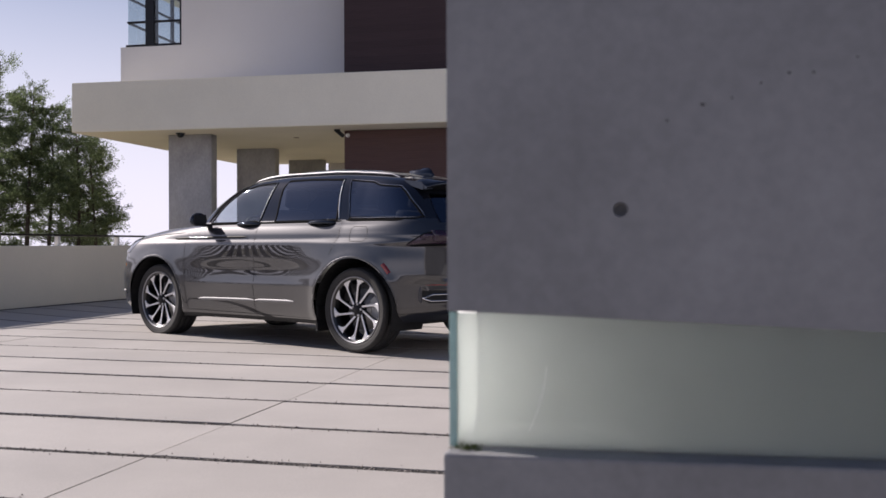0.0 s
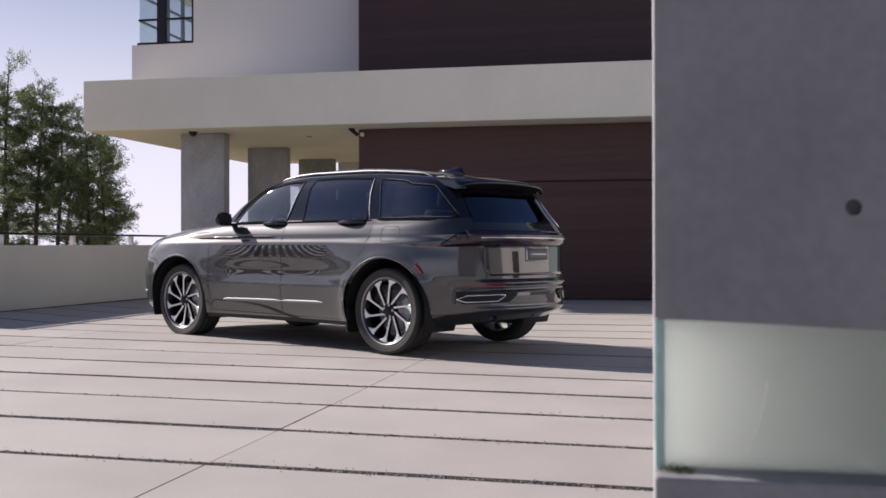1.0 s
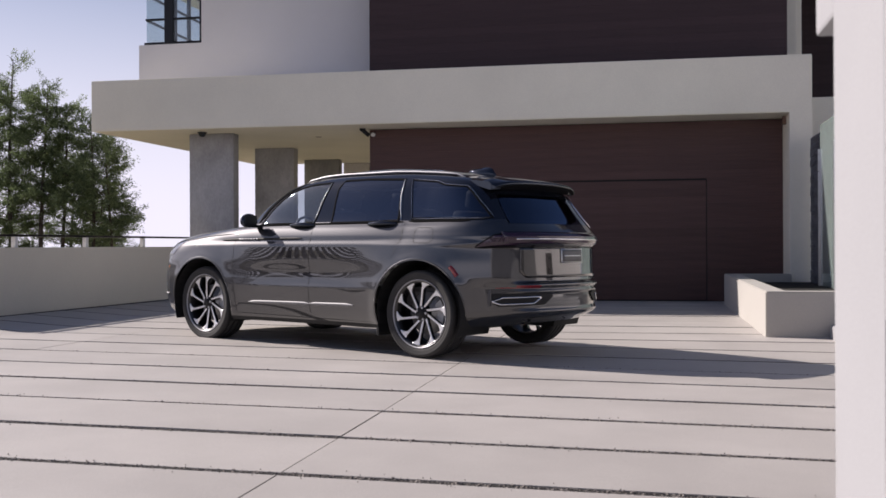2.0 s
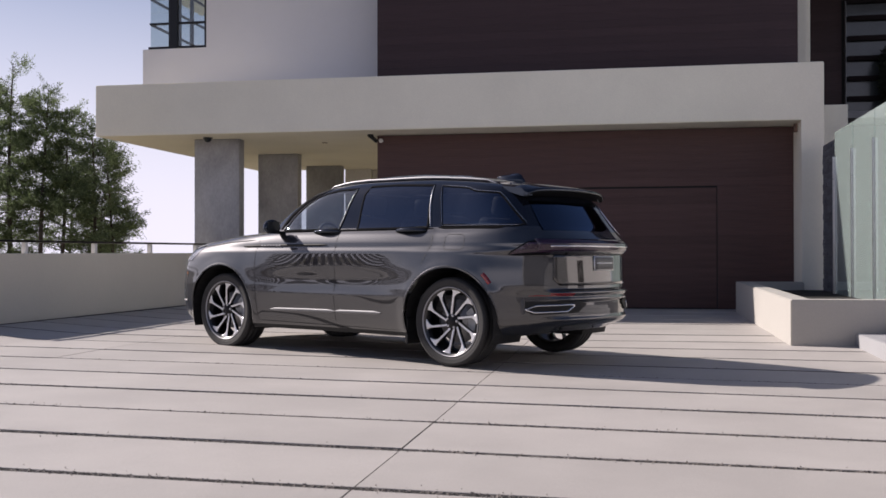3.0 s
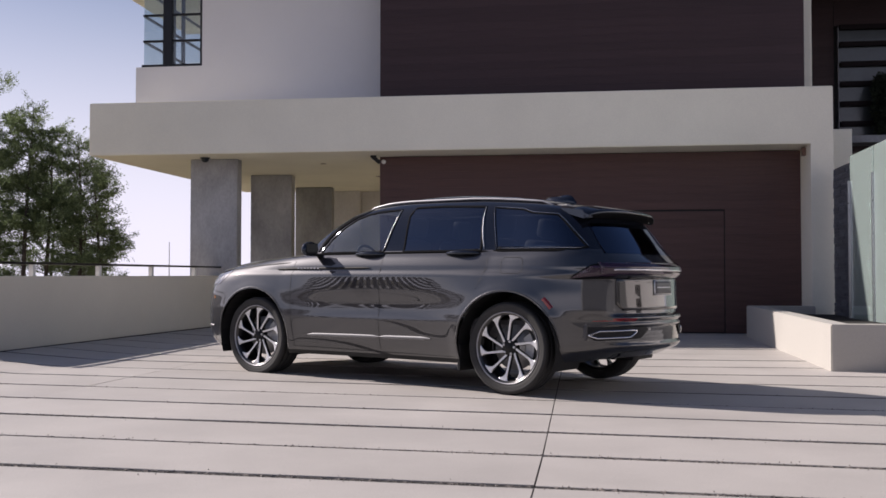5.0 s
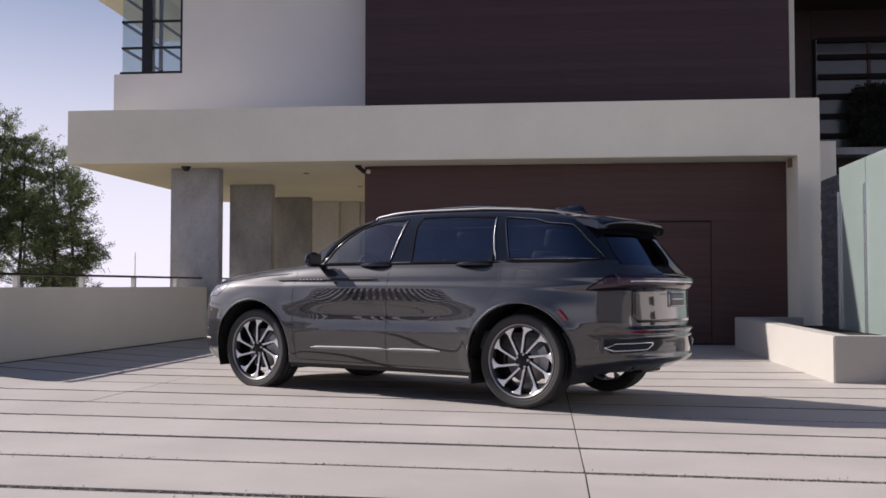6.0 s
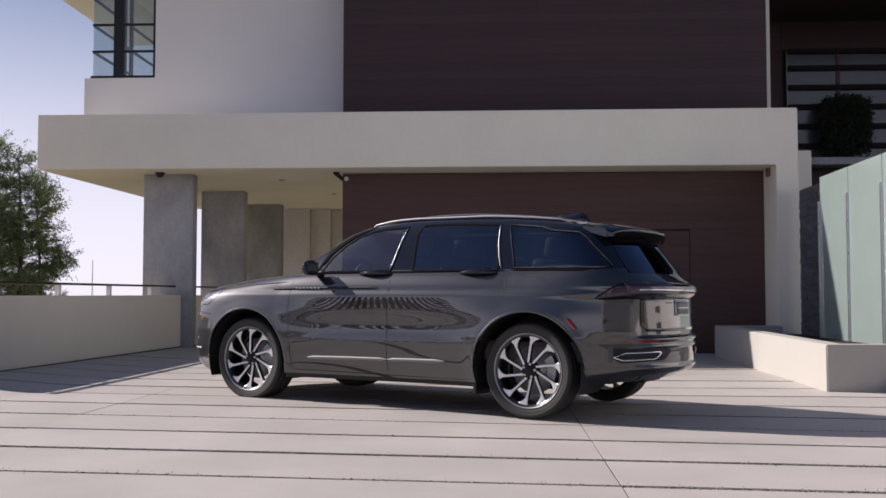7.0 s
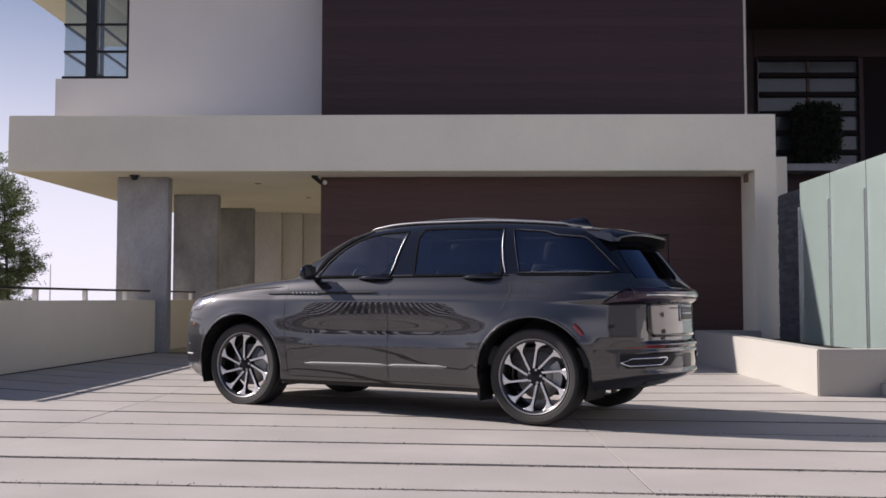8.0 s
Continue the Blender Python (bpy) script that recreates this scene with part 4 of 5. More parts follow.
def side_pane(poly, sgn, name, material, parent, lift=0.0, rows=10, cols=14, label=""):
    """A curved sheet that fills a polygon of the flank."""
    b = bmesh.new()
    z0, z1 = min(p[1] for p in poly), max(p[1] for p in poly)
    grid = []
    for i in range(rows + 1):
        z = z0 + (z1 - z0) * (0.002 + 0.996 * i / rows)
        cross = []
        for (xa, za), (xb, zb) in zip(poly, poly[1:] + poly[:1]):
            if (za > z) != (zb > z):
                cross.append(xa + (xb - xa) * (z - za) / (zb - za))
        if len(cross) < 2:
            continue
        xa, xb = min(cross), max(cross)
        grid.append([b.verts.new((xa + (xb - xa) * k / cols, sgn * (side_y(xa + (xb - xa) * k / cols, z) + lift), z)) for k in range(cols + 1)])
    grid_faces(b, grid)
    bmesh.ops.recalc_face_normals(b, faces=b.faces)
    ob = part(name, b, material, parent, label, smooth=True)
    return ob


def side_strip(pts, sgn, width, name, material, parent, lift=0.004, thick=0.006, closed=False, label="", step=0.03):
    """A raised band along a line of (x, z) points on the flank."""
    path = []
    seq = pts + pts[:1] if closed else pts
    for (xa, za), (xb, zb) in zip(seq, seq[1:]):
        m = max(1, int(math.hypot(xb - xa, zb - za) / step))
        path += [(xa + (xb - xa) * k / m, za + (zb - za) * k / m) for k in range(m)]
    if not closed:
        path.append(seq[-1])
    n = len(path)
    b = bmesh.new()
    rows = []
    for i, (x, z) in enumerate(path):
        p0, p1 = path[(i - 1) % n if closed else max(0, i - 1)], path[(i + 1) % n if closed else min(n - 1, i + 1)]
        dx, dz = p1[0] - p0[0], p1[1] - p0[1]
        d = math.hypot(dx, dz) or 1
        nx, nz = -dz / d * width / 2, dx / d * width / 2
        wd = 1.0
        if not closed and n > 6:
            wd = min(1.0, 0.25 + min(i, n - 1 - i) / 3)
        a, c = (x + nx * wd, z + nz * wd), (x - nx * wd, z - nz * wd)
        ya, yc = side_y(*a), side_y(*c)
        rows.append([b.verts.new((a[0], sgn * (ya - 0.004), a[1])), b.verts.new((a[0], sgn * (ya + lift), a[1])),
                     b.verts.new((x, sgn * (side_y(x, z) + lift + thick * 0.5), z)),
                     b.verts.new((c[0], sgn * (yc + lift), c[1])), b.verts.new((c[0], sgn * (yc - 0.004), c[1]))])
    if closed:
        rows.append(rows[0])
    grid_faces(b, rows)
    bmesh.ops.recalc_face_normals(b, faces=b.faces)
    return part(name, b, material, parent, label, smooth=True)


def end_pane(poly, rear, name, material, parent, lift=0.0, rows=10, cols=24, label="", thick=0.0):
    """A curved sheet that fills a polygon (y, z) of the hull's end."""
    b = bmesh.new()
    z0, z1 = min(p[1] for p in poly), max(p[1] for p in poly)
    s = -1 if rear else 1
    grid = []
    for i in range(rows + 1):
        z = z0 + (z1 - z0) * (0.002 + 0.996 * i / rows)
        cross = []
        for (ya, za), (yb, zb) in zip(poly, poly[1:] + poly[:1]):
            if (za > z) != (zb > z):
                cross.append(ya + (yb - ya) * (z - za) / (zb - za))
        if len(cross) < 2:
            continue
        ya, yb = min(cross), max(cross)
        grid.append([b.verts.new((end_x(ya + (yb - ya) * k / cols, z, rear) + s * lift, ya + (yb - ya) * k / cols, z)) for k in range(cols + 1)])
    grid_faces(b, grid)
    bmesh.ops.recalc_face_normals(b, faces=b.faces)
    ob = part(name, b, material, parent, label, smooth=True)
    if thick:
        m = ob.modifiers.new("thickness", "SOLIDIFY")
        m.thickness, m.offset = thick, -1
    return ob


def build_wheel(car, x, sgn, turn):
    """One wheel: barrel, tyre, ten swept spokes, disc, caliper and cap. Its outer face looks along +y before sgn turns it."""
    R, RR = 0.374, 0.292
    b = lathe([(RR - 0.03, -0.20), (RR, -0.20), (RR - 0.012, -0.17), (RR - 0.025, -0.08), (RR - 0.03, 0.0), (RR - 0.012, 0.018), (RR + 0.002, 0.022), (RR + 0.004, 0.014), (RR + 0.002, -0.205), (RR - 0.03, -0.20)], steps=64)
    wheel = part("wheel", b, M_RIMDARK, car, "black barrel of a ten-spoke alloy wheel", smooth=True)
    wheel.matrix_basis = pose(x, sgn * 0.905, HUB_Z, 0, turn, 0 if sgn > 0 else 180)
    tyre = [(RR - 0.004, -0.215), (RR + 0.03, -0.232), (R - 0.028, -0.236), (R - 0.008, -0.222), (R, -0.19), (R, -0.165), (R - 0.006, -0.163), (R - 0.006, -0.155), (R, -0.153),
            (R, -0.105), (R - 0.006, -0.103), (R - 0.006, -0.095), (R, -0.093), (R, -0.045), (R - 0.006, -0.043), (R - 0.006, -0.035), (R, -0.033), (R, 0.0), (R - 0.008, 0.024),
            (R - 0.028, 0.036), (R - 0.032, 0.033), (RR + 0.035, 0.034), (RR + 0.012, 0.026), (RR - 0.004, 0.016), (RR - 0.004, -0.215)]
    part("tyre", lathe(tyre, steps=96), M_RUBBER, wheel, "black low-profile rubber tyre", smooth=True)
    lip = lathe([(RR - 0.006, 0.002), (RR + 0.002, 0.018), (RR + 0.004, 0.026), (RR - 0.002, 0.028), (RR - 0.012, 0.010), (RR - 0.006, 0.002)], steps=80)
    part("rim_lip", lip, M_BRIGHT, wheel, "machined rim lip", smooth=True)

    def spoke(k, mirror):
        bb = bmesh.new()
        a0 = 2 * math.pi * k / 10
        outline = []
        m = 14
        left, right = [], []
        for i in range(m + 1):
            t = i / m
            r = 0.055 + (RR - 0.008 - 0.055) * t
            sweep = -math.asin(0.024 / r)
            half = 0.0112 - 0.001 * math.sin(math.pi * t)
            hook = 0.095 * max(0.0, (t - 0.62) / 0.38) ** 2.0
            fillet = 0.03 * max(0.0, (t - 0.80) / 0.20) ** 2
            left.append((r, sweep - (half + fillet) / r))
            right.append((r, sweep + (half + hook) / r))
        rows = []
        for (r0, s0), (r1, s1) in zip(left, right):
            t = (r0 - 0.055) / (RR - 0.067)
            h = -0.012 + 0.020 * t
            quad = []
            for r, s, hh in ((r0, s0, h - 0.035), (r0, s0, h - 0.004), (r0, s0 + (s1 - s0) * 0.12, h), (r1, s1 - (s1 - s0) * 0.12, h), (r1, s1, h - 0.004), (r1, s1, h - 0.035)):
                a = a0 + mirror * s
                quad.append(bb.verts.new((r * math.cos(a), hh, r * math.sin(a))))
            rows.append(quad)
        grid_faces(bb, rows)
        bb.faces.new(rows[0])
        bb.faces.new(rows[-1][::-1])
        bmesh.ops.recalc_face_normals(bb, faces=bb.faces)
        bb.normal_update()
        for f in bb.faces:
            f.material_index = 0 if f.normal.y > 0.5 else 1
        return part("spoke", bb, [M_SATIN, M_RIMDARK], wheel, "swept silver spoke")

    for k in range(10):
        spoke(k, 1)
    part("hub", lathe([(0.0, -0.05), (0.075, -0.05), (0.075, -0.02), (0.06, -0.008), (0.036, -0.004), (0.032, 0.002), (0.0, 0.004)], steps=32), M_TRIM, wheel, "dark hub", smooth=True)
    for k in range(5):
        a = 2 * math.pi * (k + 0.5) / 5
        bb = lathe([(0.0, -0.012), (0.011, -0.012), (0.011, 0.002), (0.0, 0.003)], steps=10)
        bmesh.ops.translate(bb, verts=bb.verts, vec=(0.052 * math.cos(a), 0.0, 0.052 * math.sin(a)))
        part("wheel_nut", bb, M_STEEL, wheel)
    part("brake_disc", lathe([(0.06, -0.12), (0.185, -0.12), (0.185, -0.095), (0.11, -0.095), (0.10, -0.06), (0.0, -0.06)], steps=48), M_DISC, wheel, "grey brake disc", smooth=True)
    bb = bmesh.new()
    rows = []
    for i in range(9):
        a = math.radians(150 + 60 * i / 8)
        rows.append([bb.verts.new((r * math.cos(a), h, r * math.sin(a))) for r, h in ((0.12, -0.135), (0.20, -0.135), (0.205, -0.06), (0.13, -0.06))])
    grid_faces(bb, rows, close=True)
    bb.faces.new(rows[0])
    bb.faces.new(rows[-1][::-1])
    bmesh.ops.recalc_face_normals(bb, faces=bb.faces)
    part("caliper", bb, M_CALIPER, wheel, "grey brake caliper")
    return wheel


def build_car():
    car = tagged(empty("car", pose(-4.292, 10.105, 0.008, 0, -0.30, 152.52)), "dark warm-grey five-door SUV with a black roof parked on the drive", "car")
    made = build_hull(car)
    for sgn in (1, -1):
        side = "left" if sgn > 0 else "right"
        fd, rd, fen, quart = (made[k + side] for k in ("front_door_", "rear_door_", "front_fender_", "rear_quarter_"))
        for poly, mat, name in ((WIN_FRONT, M_CARGL, "front_window"), (WIN_REAR, M_CARGL2, "rear_window"), (WIN_QUART, M_CARGL2, "quarter_window")):
            host = {"front_window": fd, "rear_window": rd}.get(name, quart)
            side_pane(poly, sgn, name, mat, host, 0.0025, 20, 28, label="dark tinted side window")
            side_strip(poly, sgn, 0.020, "window_seal", M_SEAL, host, 0.0045, 0.001, True)
        # bonnet edge over the fender
        side_strip([(1.88, 1.020), (1.81, 1.026), (1.63, 1.045), (1.37, 1.070), (1.02, 1.093)], sgn, 0.008, "shut_line", M_TRIM, fen, 0.003, 0.0004)
        # Added matt strip that kills the sun's glint on the gloss pillar.
        side_strip([(0.742, 1.188), (0.722, 1.235), (0.645, 1.338), (0.51, 1.452), (0.36, 1.536), (0.23, 1.575)], sgn, 0.058, "glare_cover", M_SEAL, fd, 0.003, 0.001, label="matt black strip added over the gloss pillar to hide sun glare")
        # bright lines round the glass
        side_strip([(-0.050, 1.184), (-0.142, 1.563)], sgn, 0.0075, "bright_trim", M_SATIN, fd, 0.008)
        side_strip([(-1.112, 1.196), (-1.078, 1.29), (-1.052, 1.42), (-1.036, 1.562)], sgn, 0.0075, "bright_trim", M_SATIN, rd, 0.008)
        for line in ([(-1.125, 1.562), (-1.42, 1.534), (-1.51, 1.503), (-1.735, 1.482), (-1.803, 1.431), (-2.018, 1.214)], [(-1.99, 1.200), (-1.6, 1.201), (-1.228, 1.202)], [(-1.228, 1.200), (-1.18, 1.36), (-1.122, 1.560)]):
            side_strip(line, sgn, 0.0035, "bright_trim", M_CHROME, quart, 0.0065, 0.003)
        side_strip([(0.83, 1.168), (0.2, 1.172), (-0.6, 1.176), (-1.15, 1.179)], sgn, 0.018, "belt_trim", M_SEAL, rd, 0.0035, 0.0)
        side_strip([(-1.20, 1.184), (-1.55, 1.184), (-1.86, 1.180)], sgn, 0.022, "belt_trim", M_SEAL, quart, 0.0035, 0.0)
        # shut lines
        for line, host in (([(0.955, 1.16), (0.965, 0.95), (0.94, 0.6), (0.915, 0.31)], fd), ([(-0.095, 1.19), (-0.092, 0.8), (-0.09, 0.30)], fd),
                           ([(-1.165, 1.18), (-1.19, 1.05), (-1.16, 0.95), (-1.12, 0.86)], rd), ([(0.915, 0.315), (-0.09, 0.30), (-0.92, 0.295)], fd)):
            side_strip(line, sgn, 0.006, "shut_line", M_TRIM, host, 0.0008, 0.0004)
        # fender bar with dashes, lower bright strip
        side_strip([(1.17, 1.03), (0.90, 1.036), (0.02, 1.04)], sgn, 0.022, "fender_bar", M_TRIM, fen, 0.006, 0.008, label="dark fender bar with small bright dashes")
        for k in range(7):
            side_strip([(0.90 - 0.042 * k, 1.037), (0.878 - 0.042 * k, 1.037)], sgn, 0.010, "dash", M_CHROME, fen, 0.013, 0.002)
        side_strip([(0.74, 0.425), (0.3, 0.430), (-0.093, 0.432)], sgn, 0.032, "lower_trim", M_STRIP, fd, 0.006, 0.004, label="bright lower door strip")
        side_strip([(-0.098, 0.432), (-0.4, 0.435), (-0.66, 0.437)], sgn, 0.032, "lower_trim", M_STRIP, rd, 0.006, 0.004, label="bright lower door strip")
        # fuel flap
        if sgn > 0:
            side_strip([(-1.325, 1.02), (-1.320, 1.10), (-1.345, 1.125), (-1.49, 1.123), (-1.52, 1.10), (-1.53, 1.02), (-1.505, 0.993), (-1.35, 0.993)], sgn, 0.005, "fuel_flap_line", M_TRIM, quart, 0.0008, 0.0004, True)
        # handles under the belt
        for xh, host in ((0.08, fd), (-0.92, rd)):
            b = bmesh.new()
            rows = []
            for i in range(13):
                t = i / 12
                x = xh + 0.17 - 0.34 * t
                o = 0.004 + 0.05 * math.sin(math.pi * t) ** 0.7
                z = 1.160 + 0.006 * math.sin(math.pi * t)
                y = side_y(x, z)
                h = 0.006 + 0.014 * math.sin(math.pi * t) ** 0.6
                rows.append([b.verts.new((x, sgn * yy, zz)) for yy, zz in ((y - 0.01, z - h), (y + o, z - h * 0.7), (y + o + 0.008, z), (y + o, z + h), (y - 0.01, z + h))])
            grid_faces(b, rows, close=True)
            bmesh.ops.recalc_face_normals(b, faces=b.faces)
            part("door_handle", b, M_BLACKP, host, "gloss black winglet handle at the belt line", smooth=True)
        # mirror
        b = bmesh.new()
        bmesh.ops.create_uvsphere(b, u_segments=20, v_segments=12, radius=1.0)
        for v in b.verts:
            x, y, z = v.co
            if x < -0.3:
                x = -0.3 - (abs(x) - 0.3) * 0.25
            v.co = (0.060 * x, 0.098 * y * (1 - 0.15 * z), 0.068 * math.copysign(abs(z) ** 0.8, z))
        bmesh.ops.translate(b, verts=b.verts, vec=(0.685, sgn * 1.01, 1.215))
        mirror = part("mirror", b, M_BLACKP, fd, "black door mirror", smooth=True)
        part("mirror_stalk", box((0.65, min(sgn * 0.86, sgn * 0.97), 1.148), (0.72, max(sgn * 0.86, sgn * 0.97), 1.172), 0.01), M_TRIM, mirror)
        part("mirror_glass", box((0.655, min(sgn * 0.935, sgn * 1.085), 1.165), (0.660, max(sgn * 0.935, sgn * 1.085), 1.265), 0.002), M_RIMDARK, mirror)
        # roof rail
        pts = []
        for i in range(25):
            x = 0.36 - 2.06 * i / 24
            zt = next((zz for zz in [1.712 - 0.004 * k for k in range(60)] if XR(zz) < x < XF(zz) and side_y(x, zz) > 0.575), 1.5)
            pts.append((x, sgn * 0.575, zt + (0.016 if 0 < i < 23 else 0.002 if i == 23 else -0.030)))
        part("roof_rail", tube(pts, [0.0125 * min(1.0, 0.3 + 0.25 * min(i, 24 - i)) for i in range(25)], 8), M_BRIGHT, made["roof"], "satin silver roof rail", smooth=True)
        # headlamp and front marker
        hp = [(1.975, 0.874), (2.20, 0.868), (2.20, 0.972), (2.04, 0.990), (1.93, 1.005), (1.80, 1.030), (1.865, 0.955)]
        lamp = side_pane(hp, sgn, "headlamp", M_LAMPC, fen, 0.004, 14, 26, "slim smoked headlamp with bright facets")
        for k in range(5):
            x, z = 1.955 + 0.036 * k, 0.955 - 0.014 * k
            side_strip([(x, z - 0.026), (x - 0.022, z + 0.012)], sgn, 0.016, "lamp_facet", M_FACET, lamp, 0.007, 0.003)
        side_strip([(2.06, 0.994), (1.93, 1.012), (1.80, 1.037)], sgn, 0.014, "lamp_surround", M_SEAL, fen, 0.006, 0.002)
        side_strip([(2.02, 0.742), (2.035, 0.765)], sgn, 0.022, "marker_lamp", M_AMBER, fen, 0.003, 0.002, label="small amber side marker")
        side_strip([(2.085, 0.565), (2.09, 0.572)], sgn, 0.016, "parking_sensor", M_SATIN, fen, 0.003, 0.001)
        side_strip([(2.03, 0.470), (2.14, 0.474)], sgn, 0.018, "bumper_blade", M_STRIP, fen, 0.006, 0.006, label="satin blade low on the bumper")
        # red marker behind the rear arch
        side_strip([(-1.735, 0.795), (-1.765, 0.765), (-1.80, 0.718)], sgn, 0.032, "side_marker", M_REDREF, quart, 0.004, 0.006, label="red side marker on the arch")
        # tail lamp on the flank
        tl = [(-1.935, 0.955), (-2.08, 1.055), (-2.25, 1.085), (-2.30, 1.0), (-2.25, 0.962)]
        side_strip(tl, sgn, 0.022, "lamp_surround", M_SEAL, quart, 0.003, 0.002, True)
        side_pane(tl, sgn, "tail_lamp", M_LAMP, quart, 0.006, 8, 12, "dark red wrap-around tail lamp")
        # bumper vent with bright exhaust trim
        vent = [(sgn * 0.815, 0.54), (sgn * 0.775, 0.572), (sgn * 0.36, 0.572), (sgn * 0.30, 0.55), (sgn * 0.40, 0.478), (sgn * 0.74, 0.462)]
        end_pane(vent, True, "bumper_vent", M_TRIM, made["rear_bumper"], 0.011, 14, 30, "black lower bumper panel")
        ring = [(0.775, 0.505), (0.72, 0.538), (0.46, 0.545), (0.445, 0.535), (0.51, 0.49), (0.73, 0.482)]
        loop = ring + [ring[0], ring[1]]
        pts = []
        for (ya, za), (yb, zb) in zip(loop, loop[1:]):
            for k in range(8):
                y, z = ya + (yb - ya) * k / 8, za + (zb - za) * k / 8
                pts.append((end_x(y, z) - 0.014, sgn * y, z))
        part("exhaust_trim", tube(pts, 0.0085, 6), M_CHROME, made["rear_bumper"], "bright exhaust surround", smooth=True)
        refl = [(sgn * 0.80, 0.615), (sgn * 0.76, 0.64), (sgn * 0.45, 0.64), (sgn * 0.44, 0.615)]
        end_pane(refl, True, "rear_reflector", M_REDREF, made["rear_bumper"], 0.004, 3, 10, "dark red bumper reflector")
        # mud flap
        part("mud_flap", box((-0.945, min(sgn * 0.70, sgn * 0.94), 0.18), (-0.915, max(sgn * 0.70, sgn * 0.94), 0.40), 0.006), M_TRIM, rd)
        for x in HUBS:
            # inner arch
            b = bmesh.new()
            rows = []
            for i in range(25):
                a = math.pi * (-0.12 + 1.24 * i / 24)
                rows.append([b.verts.new((x + (ARCH + 0.005) * math.cos(a), sgn * yy, HUB_Z + (ARCH + 0.005) * math.sin(a))) for yy in (0.52, 0.70, min(0.955, side_y(x, HUB_Z + ARCH) - 0.004))])
            grid_faces(b, rows)
            b.faces.new([r[0] for r in rows])
            bmesh.ops.recalc_face_normals(b, faces=b.faces)
            part("arch_liner", b, M_TRIM, fen if x > 0 else quart)
            side_strip([(x + (ARCH + 0.012) * math.cos(math.pi * (-0.10 + 1.20 * i / 40)), HUB_Z + (ARCH + 0.012) * math.sin(math.pi * (-0.10 + 1.20 * i / 40))) for i in range(41)
                        if HUB_Z + (ARCH + 0.012) * math.sin(math.pi * (-0.10 + 1.20 * i / 40)) > 0.27], sgn, 0.014, "arch_lip", M_PAINT, fen if x > 0 else quart, 0.0005, 0.001)
            build_wheel(car, x, sgn, 13 if x > 0 else 7)
    roof, gate, rb = made["roof"], made["tailgate"], made["rear_bumper"]
    end_pane(SCREEN, False, "windscreen", M_CARGL, roof, 0.0, 14, 24, "tinted windscreen")
    end_pane(REARGL, True, "rear_screen", M_CARGL2, gate, 0.0, 14, 24, "dark tinted rear screen")
    # frame line of the rear screen, drawn bright only on the side that catches light
    for sgn in (-1,):
        pts = [(end_x(y, z) - 0.004, sgn * y, z) for y, z in ((0.70, 1.135), (0.675, 1.21), (0.635, 1.33), (0.60, 1.43))]
        part("screen_trim", tube(pts, 0.011, 6), M_SATIN, gate, smooth=True)
    # spoiler
    b = bmesh.new()
    rows = []
    for i in range(29):
        y = -0.64 + 1.28 * i / 28
        e = abs(y) / 0.64
        xr = -2.095 + 0.11 * e ** 3
        drop = 0.020 * e ** 2 + 0.030 * e ** 10
        low = 1.452 - 0.012 * e ** 4                 # its ends reach down beside the glass
        rows.append([b.verts.new(p) for p in ((-1.72, y, 1.584 - drop), (-1.92, y, 1.560 - drop), (xr + 0.04, y, 1.532 - drop), (xr, y, 1.516 - drop), (xr + 0.006, y, 1.500 - drop),
                                              (xr + 0.05, y, 1.484 - drop), (-1.985 + 0.02 * e, y, low), (-1.93, y, low), (-1.78, y, 1.535 - drop))])
    grid_faces(b, rows, close=True)
    b.faces.new(rows[0])
    b.faces.new(rows[-1][::-1])
    bmesh.ops.recalc_face_normals(b, faces=b.faces)
    b.normal_update()
    for f in b.faces:
        f.material_index = 1 if f.normal.z < -0.6 else 0
        if len(f.verts) > 4:                         # crisp ends
            for e in f.edges:
                e.smooth = False
    part("spoiler", b, [M_BLACKP, M_SEAL], roof, "gloss black roof spoiler with a matt underside", smooth=True)
    # aerial fin
    b = bmesh.new()
    rows = []
    for i in range(9):
        t = i / 8
        x = -1.24 - 0.30 * t
        zb = 1.668 - 0.075 * t
        h = 0.098 * (t ** 0.9) * (1 - max(0, t - 0.82) * 4.2) + 0.004
        w = 0.045 * math.sin(math.pi * min(1, t * 0.9 + 0.1)) + 0.006
        rows.append([b.verts.new(p) for p in ((x, -w, zb - 0.02), (x, -w * 0.55, zb + h * 0.6), (x, 0, zb + h), (x, w * 0.55, zb + h * 0.6), (x, w, zb - 0.02))])
    grid_faces(b, rows, close=True)
    b.faces.new(rows[0])
    b.faces.new(rows[-1][::-1])
    bmesh.ops.recalc_face_normals(b, faces=b.faces)
    part("aerial_fin", b, M_BLACKP, roof, "black shark-fin aerial", smooth=True)
    # rear light bar, its bright line, lower gate panel, blank plate
    end_pane([(0.74, 0.985), (0.74, 1.085), (-0.74, 1.085), (-0.74, 0.985)], True, "light_bar", M_LAMP, gate, 0.006, 8, 40, "full-width dark red light bar", 0.004)
    end_pane([(0.66, 1.017), (0.66, 1.031), (-0.66, 1.031), (-0.66, 1.017)], True, "bright_line", M_CHROME, gate, 0.012, 2, 40, "bright line across the light bar", 0.004)
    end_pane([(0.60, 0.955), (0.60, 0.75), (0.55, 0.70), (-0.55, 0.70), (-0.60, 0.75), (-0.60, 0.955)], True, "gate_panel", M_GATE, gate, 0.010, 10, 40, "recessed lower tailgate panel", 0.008)
